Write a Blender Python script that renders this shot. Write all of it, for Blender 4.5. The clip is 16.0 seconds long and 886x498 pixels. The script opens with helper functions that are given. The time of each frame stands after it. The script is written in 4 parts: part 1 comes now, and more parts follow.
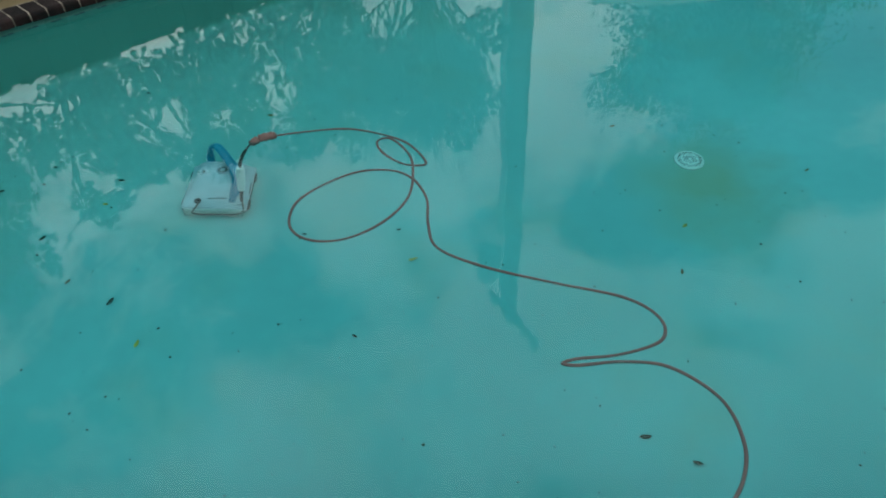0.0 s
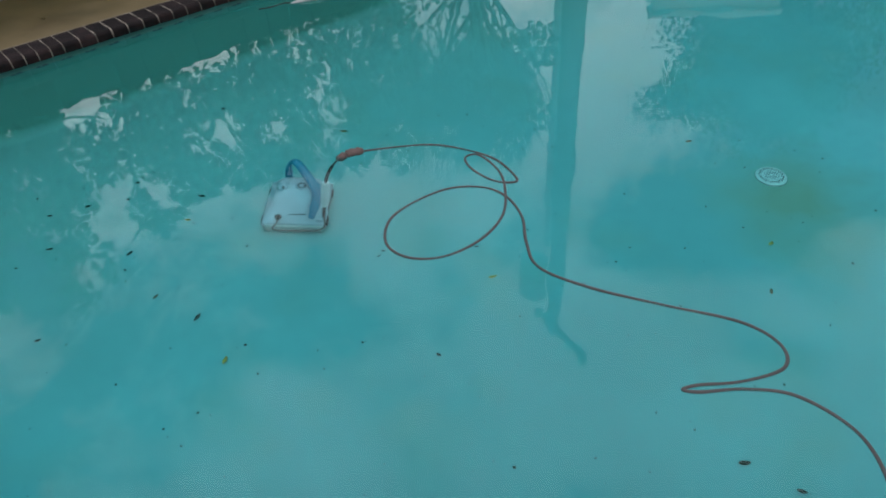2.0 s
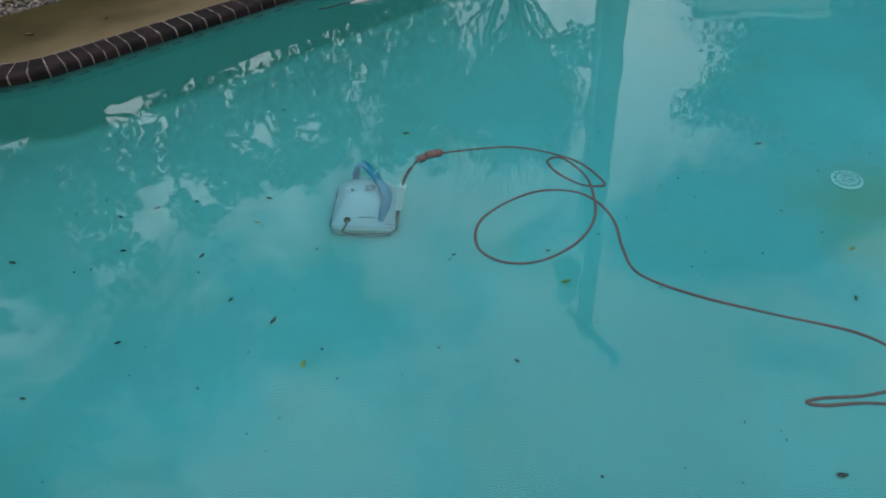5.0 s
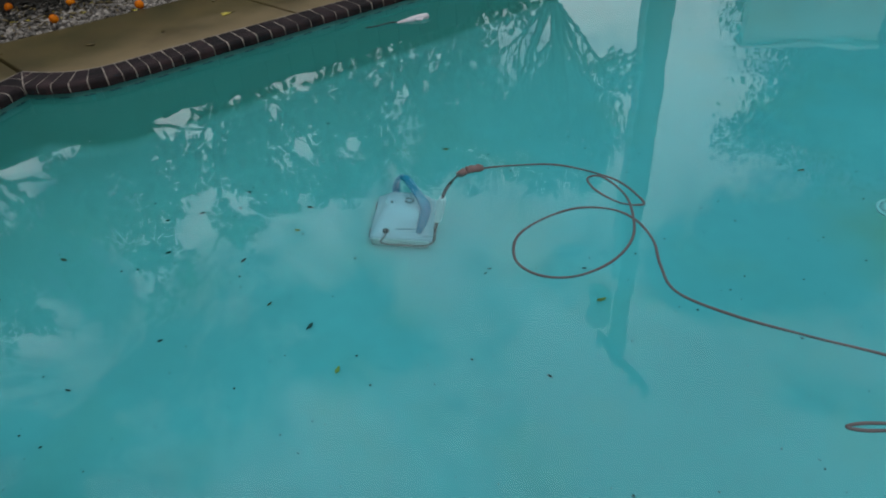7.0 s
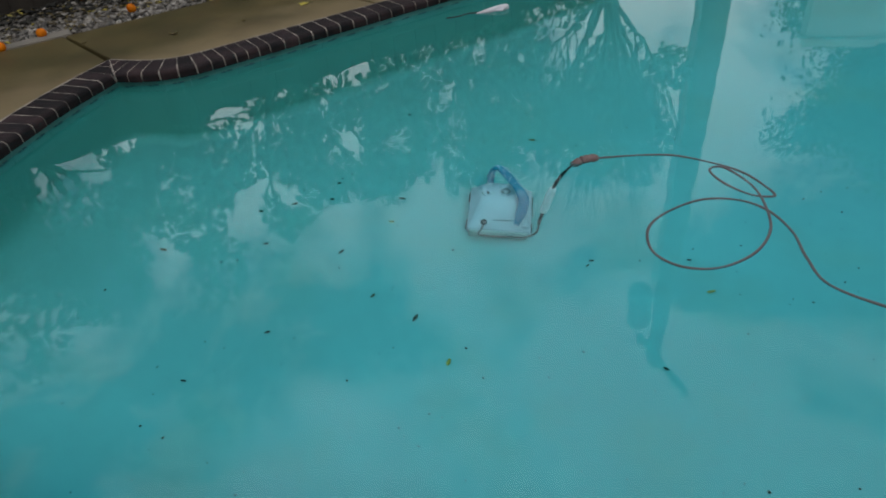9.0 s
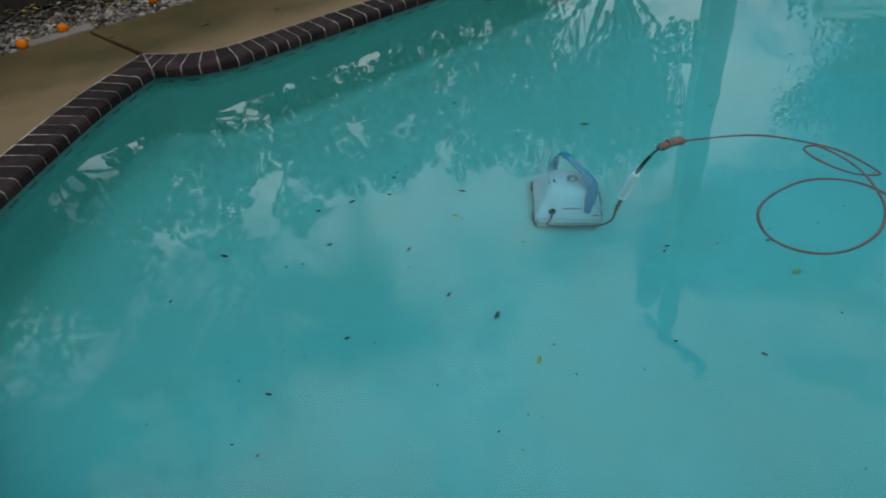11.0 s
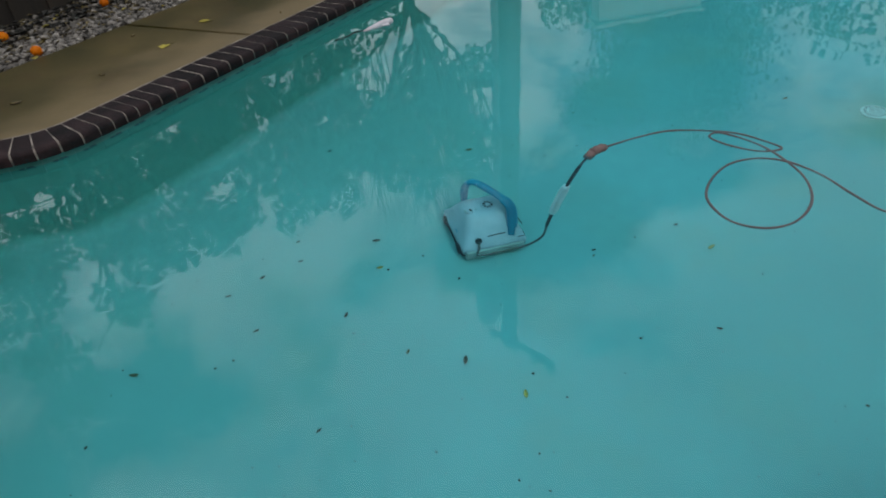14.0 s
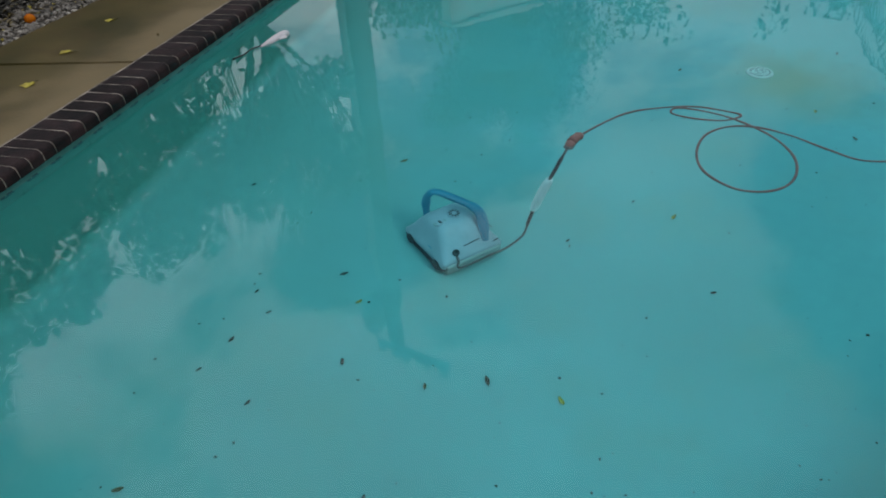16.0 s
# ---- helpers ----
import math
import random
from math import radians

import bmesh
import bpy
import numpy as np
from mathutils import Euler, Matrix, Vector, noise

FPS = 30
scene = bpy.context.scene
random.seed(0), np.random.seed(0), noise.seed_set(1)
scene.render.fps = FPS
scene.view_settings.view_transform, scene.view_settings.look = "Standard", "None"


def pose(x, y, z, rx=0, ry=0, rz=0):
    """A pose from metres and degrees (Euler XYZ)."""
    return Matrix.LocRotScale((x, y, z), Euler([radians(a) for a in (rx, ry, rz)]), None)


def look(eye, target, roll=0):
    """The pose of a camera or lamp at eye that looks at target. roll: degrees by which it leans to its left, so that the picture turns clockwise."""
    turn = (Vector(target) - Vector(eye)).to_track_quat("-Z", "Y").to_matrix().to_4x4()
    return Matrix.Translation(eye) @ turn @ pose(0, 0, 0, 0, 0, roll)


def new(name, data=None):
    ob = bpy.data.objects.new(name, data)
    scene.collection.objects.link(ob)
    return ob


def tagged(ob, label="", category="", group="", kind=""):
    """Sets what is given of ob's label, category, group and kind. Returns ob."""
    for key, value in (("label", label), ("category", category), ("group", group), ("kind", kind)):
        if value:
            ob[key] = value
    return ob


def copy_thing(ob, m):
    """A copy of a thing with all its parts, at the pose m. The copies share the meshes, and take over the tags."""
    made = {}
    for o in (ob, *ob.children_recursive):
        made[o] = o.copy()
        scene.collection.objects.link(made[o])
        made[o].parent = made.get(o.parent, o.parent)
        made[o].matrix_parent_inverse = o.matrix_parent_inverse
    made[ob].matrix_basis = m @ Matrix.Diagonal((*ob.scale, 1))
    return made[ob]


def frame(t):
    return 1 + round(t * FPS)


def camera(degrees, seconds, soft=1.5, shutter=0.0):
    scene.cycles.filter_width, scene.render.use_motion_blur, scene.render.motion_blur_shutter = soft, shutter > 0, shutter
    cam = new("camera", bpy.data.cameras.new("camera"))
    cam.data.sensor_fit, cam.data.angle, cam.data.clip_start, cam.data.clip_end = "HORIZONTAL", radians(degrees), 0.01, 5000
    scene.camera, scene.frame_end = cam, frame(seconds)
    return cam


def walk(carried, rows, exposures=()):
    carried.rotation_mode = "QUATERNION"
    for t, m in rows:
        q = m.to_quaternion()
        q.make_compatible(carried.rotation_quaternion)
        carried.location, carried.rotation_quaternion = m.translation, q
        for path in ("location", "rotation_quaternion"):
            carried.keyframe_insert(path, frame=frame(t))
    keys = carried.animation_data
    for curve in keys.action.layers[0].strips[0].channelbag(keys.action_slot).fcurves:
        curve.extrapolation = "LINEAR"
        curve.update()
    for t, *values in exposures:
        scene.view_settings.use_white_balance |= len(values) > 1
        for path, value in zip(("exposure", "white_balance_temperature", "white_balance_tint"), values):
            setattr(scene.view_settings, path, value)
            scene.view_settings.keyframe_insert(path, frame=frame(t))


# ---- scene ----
cam = camera(66.7, 16.0, soft=1.9)
walk(cam, [
    (0.0, pose(-0.000, 0.000, 1.639, 49.69, 2.06, 0.00)),
    (0.5, pose(-0.097, 0.026, 1.619, 49.48, 2.00, 1.65)),
    (1.0, pose(-0.212, -0.032, 1.646, 49.92, 4.30, -1.80)),
    (1.5, pose(-0.255, -0.018, 1.642, 50.16, 3.20, -0.39)),
    (2.0, pose(-0.264, 0.037, 1.653, 50.73, 3.19, 2.42)),
    (2.5, pose(-0.315, 0.051, 1.645, 50.63, 3.28, 4.73)),
    (3.0, pose(-0.447, 0.037, 1.651, 50.75, 4.68, 0.64)),
    (3.5, pose(-0.520, 0.005, 1.632, 51.25, 4.76, 0.61)),
    (4.0, pose(-0.499, 0.039, 1.644, 51.31, 4.46, 2.52)),
    (4.2, pose(-0.512, 0.061, 1.662, 50.89, 4.14, 3.14)),
    (6.3, pose(-0.588, 0.038, 1.635, 50.92, 3.10, 4.01)),
    (6.5, pose(-0.567, 0.028, 1.645, 51.51, 3.49, 4.46)),
    (7.0, pose(-0.587, -0.001, 1.643, 53.03, 3.43, 7.38)),
    (7.5, pose(-0.756, -0.027, 1.648, 52.50, 4.23, 5.86)),
    (8.0, pose(-0.885, -0.081, 1.632, 52.26, 5.22, 4.18)),
    (8.5, pose(-0.902, -0.059, 1.627, 52.75, 3.63, 8.09)),
    (8.7, pose(-0.955, -0.053, 1.617, 53.10, 3.51, 9.05)),
    (10.8, pose(-1.467, 0.010, 1.589, 51.38, 5.22, 5.28)),
    (11.0, pose(-1.524, 0.016, 1.593, 51.59, 4.44, 6.37)),
    (11.5, pose(-1.698, 0.047, 1.604, 52.13, 3.45, 3.61)),
    (12.0, pose(-1.899, 0.046, 1.587, 52.24, 4.48, -3.22)),
    (12.5, pose(-1.976, 0.074, 1.566, 51.78, 3.16, -3.12)),
    (13.0, pose(-2.013, 0.147, 1.561, 50.54, 3.41, -3.39)),
    (13.5, pose(-2.069, 0.191, 1.559, 50.64, 1.82, -7.91)),
    (14.0, pose(-2.192, 0.256, 1.538, 53.32, 3.58, -14.35)),
    (14.5, pose(-2.285, 0.324, 1.530, 52.87, 0.54, -14.44)),
    (15.0, pose(-2.533, 0.426, 1.492, 53.05, 4.10, -23.41)),
    (15.5, pose(-2.673, 0.550, 1.446, 52.58, 2.27, -26.73)),
    (16.0, pose(-2.760, 0.711, 1.450, 53.32, 3.00, -30.99)),
], exposures=[(0.0, -0.03, 6750, 0), (0.4, -0.03, 6650, 9), (1.0, -0.03, 6500, 10), (16.0, -0.03, 6500, 10)])

# ---- daylight: bright broken cloud, a veiled sun ----
SUN_EL, SUN_AZ = 52.0, 150.0
world = bpy.data.worlds.new("sky")
scene.world = world
world.use_nodes = True
wn, wl = world.node_tree.nodes, world.node_tree.links
wn.clear()
w_out = wn.new("ShaderNodeOutputWorld")
w_sky = wn.new("ShaderNodeTexSky")
w_sky.sky_type, w_sky.sun_disc = "NISHITA", False
w_sky.sun_elevation, w_sky.sun_rotation = radians(SUN_EL), radians(SUN_AZ)
w_bg = wn.new("ShaderNodeBackground")
w_bg.inputs["Strength"].default_value = 0.12
wl.new(w_sky.outputs[0], w_bg.inputs["Color"])
w_tc = wn.new("ShaderNodeTexCoord")
w_map = wn.new("ShaderNodeMapping")
w_map.inputs["Location"].default_value = (0.35, 0.1, 0.0)
w_map.inputs["Scale"].default_value = (1.0, 1.0, 1.3)
wl.new(w_tc.outputs["Generated"], w_map.inputs["Vector"])
w_noise = wn.new("ShaderNodeTexNoise")
w_noise.inputs["Scale"].default_value, w_noise.inputs["Detail"].default_value = 3.4, 9.0
w_noise.inputs["Roughness"].default_value, w_noise.inputs["Distortion"].default_value = 0.68, 0.4
wl.new(w_map.outputs[0], w_noise.inputs["Vector"])
w_ramp = wn.new("ShaderNodeValToRGB")
w_ramp.color_ramp.elements[0].position, w_ramp.color_ramp.elements[1].position = 0.42, 0.565
# cloud banks and blue gaps, set to fit the camera's view of their reflections: azimuth, elevation, half width,
# thickness
last = w_noise.outputs["Fac"]
for az, el, wide, thick in ((10, 25, 9, 0.05), (9, 46, 6, 0.17), (-7, 36, 7, 0.13), (34, 22, 9, -0.10), (-28, 30, 9, 0.07), (45, 52, 16, 0.15), (13, 52, 9, 0.06), (-40, 55, 10, 0.10),
                            (50, 36, 8, 0.06), (22, 40, 8, -0.09), (-46, 38, 11, -0.10), (-1, 44, 6, -0.06), (36, 42, 6, -0.06), (66, 32, 9, -0.10), (60, 18, 6, 0.10)):
    w_lobe = wn.new("ShaderNodeVectorMath")
    w_lobe.operation = "DOT_PRODUCT"
    w_lobe.inputs[1].default_value = (math.sin(radians(az)) * math.cos(radians(el)), math.cos(radians(az)) * math.cos(radians(el)), math.sin(radians(el)))
    wl.new(w_tc.outputs["Generated"], w_lobe.inputs[0])
    w_soft = wn.new("ShaderNodeMapRange")
    w_soft.interpolation_type = "SMOOTHSTEP"
    w_soft.inputs["From Min"].default_value, w_soft.inputs["From Max"].default_value = math.cos(radians(wide * 1.5)), 1.0
    w_soft.inputs["To Max"].default_value = thick
    wl.new(w_lobe.outputs["Value"], w_soft.inputs["Value"])
    w_sum = wn.new("ShaderNodeMath")
    wl.new(last, w_sum.inputs[0])
    wl.new(w_soft.outputs[0], w_sum.inputs[1])
    last = w_sum.outputs[0]
wl.new(last, w_ramp.inputs["Fac"])
w_cloud = wn.new("ShaderNodeBackground")
w_cloud.inputs["Color"].default_value, w_cloud.inputs["Strength"].default_value = (0.88, 0.95, 1.0, 1), 1.75
# cloud strength rises overhead and towards the orange trees, tuned to brighten their reflections
w_dot = wn.new("ShaderNodeVectorMath")
w_dot.operation = "DOT_PRODUCT"
w_dot.inputs[1].default_value = (-1.0, 0.25, 1.15)
wl.new(w_tc.outputs["Generated"], w_dot.inputs[0])
w_high = wn.new("ShaderNodeMath")
w_high.inputs[1].default_value = 0.92
wl.new(w_dot.outputs["Value"], w_high.inputs[0])
wl.new(w_high.outputs[0], w_cloud.inputs["Strength"])
w_mix = wn.new("ShaderNodeMixShader")
wl.new(w_ramp.outputs["Color"], w_mix.inputs["Fac"])
wl.new(w_bg.outputs[0], w_mix.inputs[1])
wl.new(w_cloud.outputs[0], w_mix.inputs[2])
wl.new(w_mix.outputs[0], w_out.inputs["Surface"])

sun_data = bpy.data.lights.new("sun", "SUN")
sun_data.energy, sun_data.angle, sun_data.color = 0.7, radians(16), (1.0, 0.96, 0.9)
sun = new("sun", sun_data)
sun.matrix_world = look((0, 0, 20), Vector((0, 0, 20)) - Vector((math.cos(radians(SUN_EL)) * math.sin(radians(SUN_AZ)),
                                                     math.cos(radians(SUN_EL)) * math.cos(radians(SUN_AZ)), math.sin(radians(SUN_EL)))))


# ---- materials ----
def material(name, color, rough=0.6, second=None, coarse=2.0, fine=40.0, vary=0.25, bump=0.2, depth=0.004,
             metal=0.0, per_object=0.0, per_island=0.0, spec=0.5, third=None, third_at=(0.55, 0.7), stretch=(1, 1, 1)):
    m = bpy.data.materials.new(name)
    m.use_nodes = True
    n, l = m.node_tree.nodes, m.node_tree.links
    p = n["Principled BSDF"]
    p.inputs["Roughness"].default_value, p.inputs["Metallic"].default_value = rough, metal
    p.inputs["Specular IOR Level"].default_value = spec
    tc = n.new("ShaderNodeTexCoord")
    mp = n.new("ShaderNodeMapping")
    mp.inputs["Scale"].default_value = stretch
    geo = n.new("ShaderNodeNewGeometry")
    l.new(geo.outputs["Position"], mp.inputs["Vector"])
    big = n.new("ShaderNodeTexNoise")
    big.inputs["Scale"].default_value, big.inputs["Detail"].default_value = coarse, 5.0
    small = n.new("ShaderNodeTexNoise")
    small.inputs["Scale"].default_value, small.inputs["Detail"].default_value = fine, 3.0
    for t in (big, small):
        l.new(mp.outputs[0], t.inputs["Vector"])
    if second is None:
        second = tuple(c * (1 - vary) for c in color)
    ramp = n.new("ShaderNodeValToRGB")
    ramp.color_ramp.elements[0].position, ramp.color_ramp.elements[1].position = 0.36, 0.66
    ramp.color_ramp.elements[0].color, ramp.color_ramp.elements[1].color = (*second, 1), (*color, 1)
    l.new(big.outputs["Fac"], ramp.inputs["Fac"])
    last = ramp.outputs["Color"]
    if third is not None:
        tn = n.new("ShaderNodeTexNoise")
        tn.inputs["Scale"].default_value, tn.inputs["Detail"].default_value = coarse * 2.7, 7.0
        l.new(mp.outputs[0], tn.inputs["Vector"])
        tr = n.new("ShaderNodeMapRange")
        tr.inputs["From Min"].default_value, tr.inputs["From Max"].default_value = third_at
        l.new(tn.outputs["Fac"], tr.inputs["Value"])
        tm = n.new("ShaderNodeMix")
        tm.data_type = "RGBA"
        l.new(tr.outputs[0], tm.inputs["Factor"])
        l.new(last, tm.inputs["A"])
        tm.inputs["B"].default_value = (*third, 1)
        last = tm.outputs["Result"]
    hsv = n.new("ShaderNodeHueSaturation")
    l.new(last, hsv.inputs["Color"])
    val = n.new("ShaderNodeMapRange")
    val.inputs["To Min"].default_value, val.inputs["To Max"].default_value = 1 - vary * 0.6, 1 + vary * 0.6
    l.new(small.outputs["Fac"], val.inputs["Value"])
    value = val.outputs[0]
    for amount, node, socket in ((per_object, "ShaderNodeObjectInfo", "Random"), (per_island, "ShaderNodeNewGeometry", "Random Per Island")):
        if amount:
            src = n.new(node)
            r = n.new("ShaderNodeMapRange")
            r.inputs["To Min"].default_value, r.inputs["To Max"].default_value = 1 - amount, 1 + amount
            l.new(src.outputs[socket], r.inputs["Value"])
            mul = n.new("ShaderNodeMath")
            mul.operation = "MULTIPLY"
            l.new(value, mul.inputs[0])
            l.new(r.outputs[0], mul.inputs[1])
            value = mul.outputs[0]
    l.new(value, hsv.inputs["Value"])
    l.new(hsv.outputs[0], p.inputs["Base Color"])
    if bump:
        b = n.new("ShaderNodeBump")
        b.inputs["Strength"].default_value, b.inputs["Distance"].default_value = bump, depth
        l.new(small.outputs["Fac"], b.inputs["Height"])
        l.new(b.outputs[0], p.inputs["Normal"])
    return m


CONCRETE = material("wet_concrete", (0.092, 0.067, 0.022), 0.45, (0.036, 0.030, 0.006), 1.9, 75, 0.45, 0.4, 0.003, third=(0.060, 0.040, 0.012), third_at=(0.5, 0.7))


def worn_band(m):
    """Pale sandy wear on the concrete in a ragged band along the coping."""
    n, l = m.node_tree.nodes, m.node_tree.links
    p = n["Principled BSDF"]
    base = p.inputs["Base Color"].links[0].from_socket
    geo = n.new("ShaderNodeNewGeometry")
    dot = n.new("ShaderNodeVectorMath")
    dot.operation = "DOT_PRODUCT"
    dot.inputs[1].default_value = (-1.0, 1.0, 0.0)
    l.new(geo.outputs["Position"], dot.inputs[0])
    rag = n.new("ShaderNodeTexNoise")
    rag.inputs["Scale"].default_value, rag.inputs["Detail"].default_value = 3.4, 9.0
    l.new(geo.outputs["Position"], rag.inputs["Vector"])
    add = n.new("ShaderNodeMath")
    add.operation = "MULTIPLY_ADD"
    add.inputs[1].default_value = 1.2
    l.new(rag.outputs["Fac"], add.inputs[0])
    l.new(dot.outputs["Value"], add.inputs[2])
    rng = n.new("ShaderNodeMapRange")
    rng.interpolation_type = "SMOOTHSTEP"
    rng.inputs["From Min"].default_value, rng.inputs["From Max"].default_value = 8.7, 7.8
    rng.inputs["To Max"].default_value = 0.75
    l.new(add.outputs[0], rng.inputs["Value"])
    mix = n.new("ShaderNodeMix")
    mix.data_type = "RGBA"
    mix.inputs["B"].default_value = (0.185, 0.132, 0.066, 1)
    l.new(rng.outputs[0], mix.inputs["Factor"])
    l.new(base, mix.inputs["A"])
    l.new(mix.outputs["Result"], p.inputs["Base Color"])


worn_band(CONCRETE)
BRICK = material("coping_brick", (0.023, 0.0125, 0.0125), 0.8, (0.007, 0.0045, 0.005), 9, 110, 0.6, 0.8, 0.005, per_object=0.45, spec=0.22)
MORTAR = material("pale_mortar", (0.34, 0.28, 0.23), 0.85, (0.06, 0.048, 0.04), 14, 80, 0.4, 0.4)
TILE = material("waterline_tile", (0.10, 0.24, 0.21), 0.3, (0.08, 0.20, 0.17), 3, 30, 0.15, 0.0, per_object=0.08)
MOTIF = material("tile_motif", (0.05, 0.09, 0.10), 0.3, None, 5, 40, 0.2, 0.0)
SOIL = material("leaf_litter_soil", (0.055, 0.045, 0.03), 0.9, (0.025, 0.022, 0.016), 3, 30, 0.5, 0.8, 0.02, third=(0.10, 0.08, 0.035), third_at=(0.58, 0.68))
PEBBLE = material("pebble", (0.215, 0.19, 0.162), 0.75, (0.075, 0.063, 0.05), 9, 60, 0.2, 0.2, 0.002, per_island=0.65)
ORANGE = material("orange_peel", (0.60, 0.17, 0.001), 0.6, (0.46, 0.10, 0.001), 9, 300, 0.2, 0.4, 0.001, per_object=0.2, spec=0.12, third=(0.10, 0.045, 0.01), third_at=(0.64, 0.72))
STEM = material("leaf_stalk", (0.05, 0.06, 0.02), 0.7)
LEAF_YELLOW = material("yellow_leaf", (0.40, 0.34, 0.04), 0.5, (0.28, 0.21, 0.03), 30, 150, 0.25, 0.1, per_object=0.15)
LEAF_BROWN = material("brown_leaf", (0.11, 0.125, 0.05), 0.6, (0.045, 0.055, 0.025), 25, 120, 0.35, 0.1, per_object=0.3)
LITTER_BROWN = material("dry_brown_leaf", (0.17, 0.125, 0.045), 0.7, (0.07, 0.05, 0.02), 25, 120, 0.35, 0.1, per_island=0.3)
LITTER_DARK = material("dark_litter_leaf", (0.022, 0.019, 0.012), 0.8, (0.009, 0.008, 0.005), 25, 120, 0.35, 0.1, per_island=0.3)
LEAF_OLIVE = material("olive_leaf", (0.40, 0.36, 0.05), 0.6, (0.22, 0.20, 0.04), 25, 120, 0.3, 0.1)
LEAF_DARK = material("dark_leaf", (0.010, 0.042, 0.028), 0.6, (0.004, 0.018, 0.012), 25, 120, 0.35, 0.1, per_object=0.3)
FOLIAGE = material("citrus_foliage", (0.06, 0.095, 0.025), 0.5, (0.03, 0.055, 0.015), 3, 20, 0.3, 0.0, per_island=0.4)
BARK = material("bark", (0.12, 0.10, 0.08), 0.9, (0.06, 0.05, 0.04), 6, 40, 0.4, 0.8, 0.01, stretch=(1, 1, 0.3))
POLEWOOD = material("weathered_pole", (0.17, 0.14, 0.115), 0.85, (0.11, 0.09, 0.07), 5, 50, 0.35, 0.5, 0.005, stretch=(1, 1, 0.15))
METAL = material("galvanised_steel", (0.35, 0.37, 0.38), 0.5, None, 5, 40, 0.2, 0.1, metal=0.6)
WIRE = material("black_wire", (0.02, 0.02, 0.02), 0.6)
SHELL = material("pale_plastic", (0.36, 0.43, 0.49), 0.4, (0.28, 0.35, 0.40), 7, 90, 0.12, 0.05)
BUMPER = material("grey_green_bumper", (0.28, 0.36, 0.35), 0.5, (0.22, 0.30, 0.29), 9, 70, 0.15, 0.1)
BLUE = material("blue_plastic", (0.014, 0.215, 0.325), 0.4, (0.012, 0.17, 0.27), 8, 80, 0.12, 0.05)
DARK = material("dark_rubber", (0.012, 0.034, 0.034), 0.7, None, 10, 90, 0.3, 0.3)
CABLE = material("cable_sheath", (0.088, 0.072, 0.071), 0.5, (0.056, 0.047, 0.047), 6, 60, 0.25, 0.1)
PINK = material("pink_foam", (0.155, 0.102, 0.095), 0.8, (0.10, 0.066, 0.061), 18, 120, 0.25, 0.4)
WHITEF = material("white_foam", (0.74, 0.70, 0.72), 0.7, None, 12, 90, 0.12, 0.2)
DRAINW = material("drain_plastic", (0.50, 0.62, 0.60), 0.4, (0.40, 0.52, 0.50), 12, 80, 0.15, 0.1)


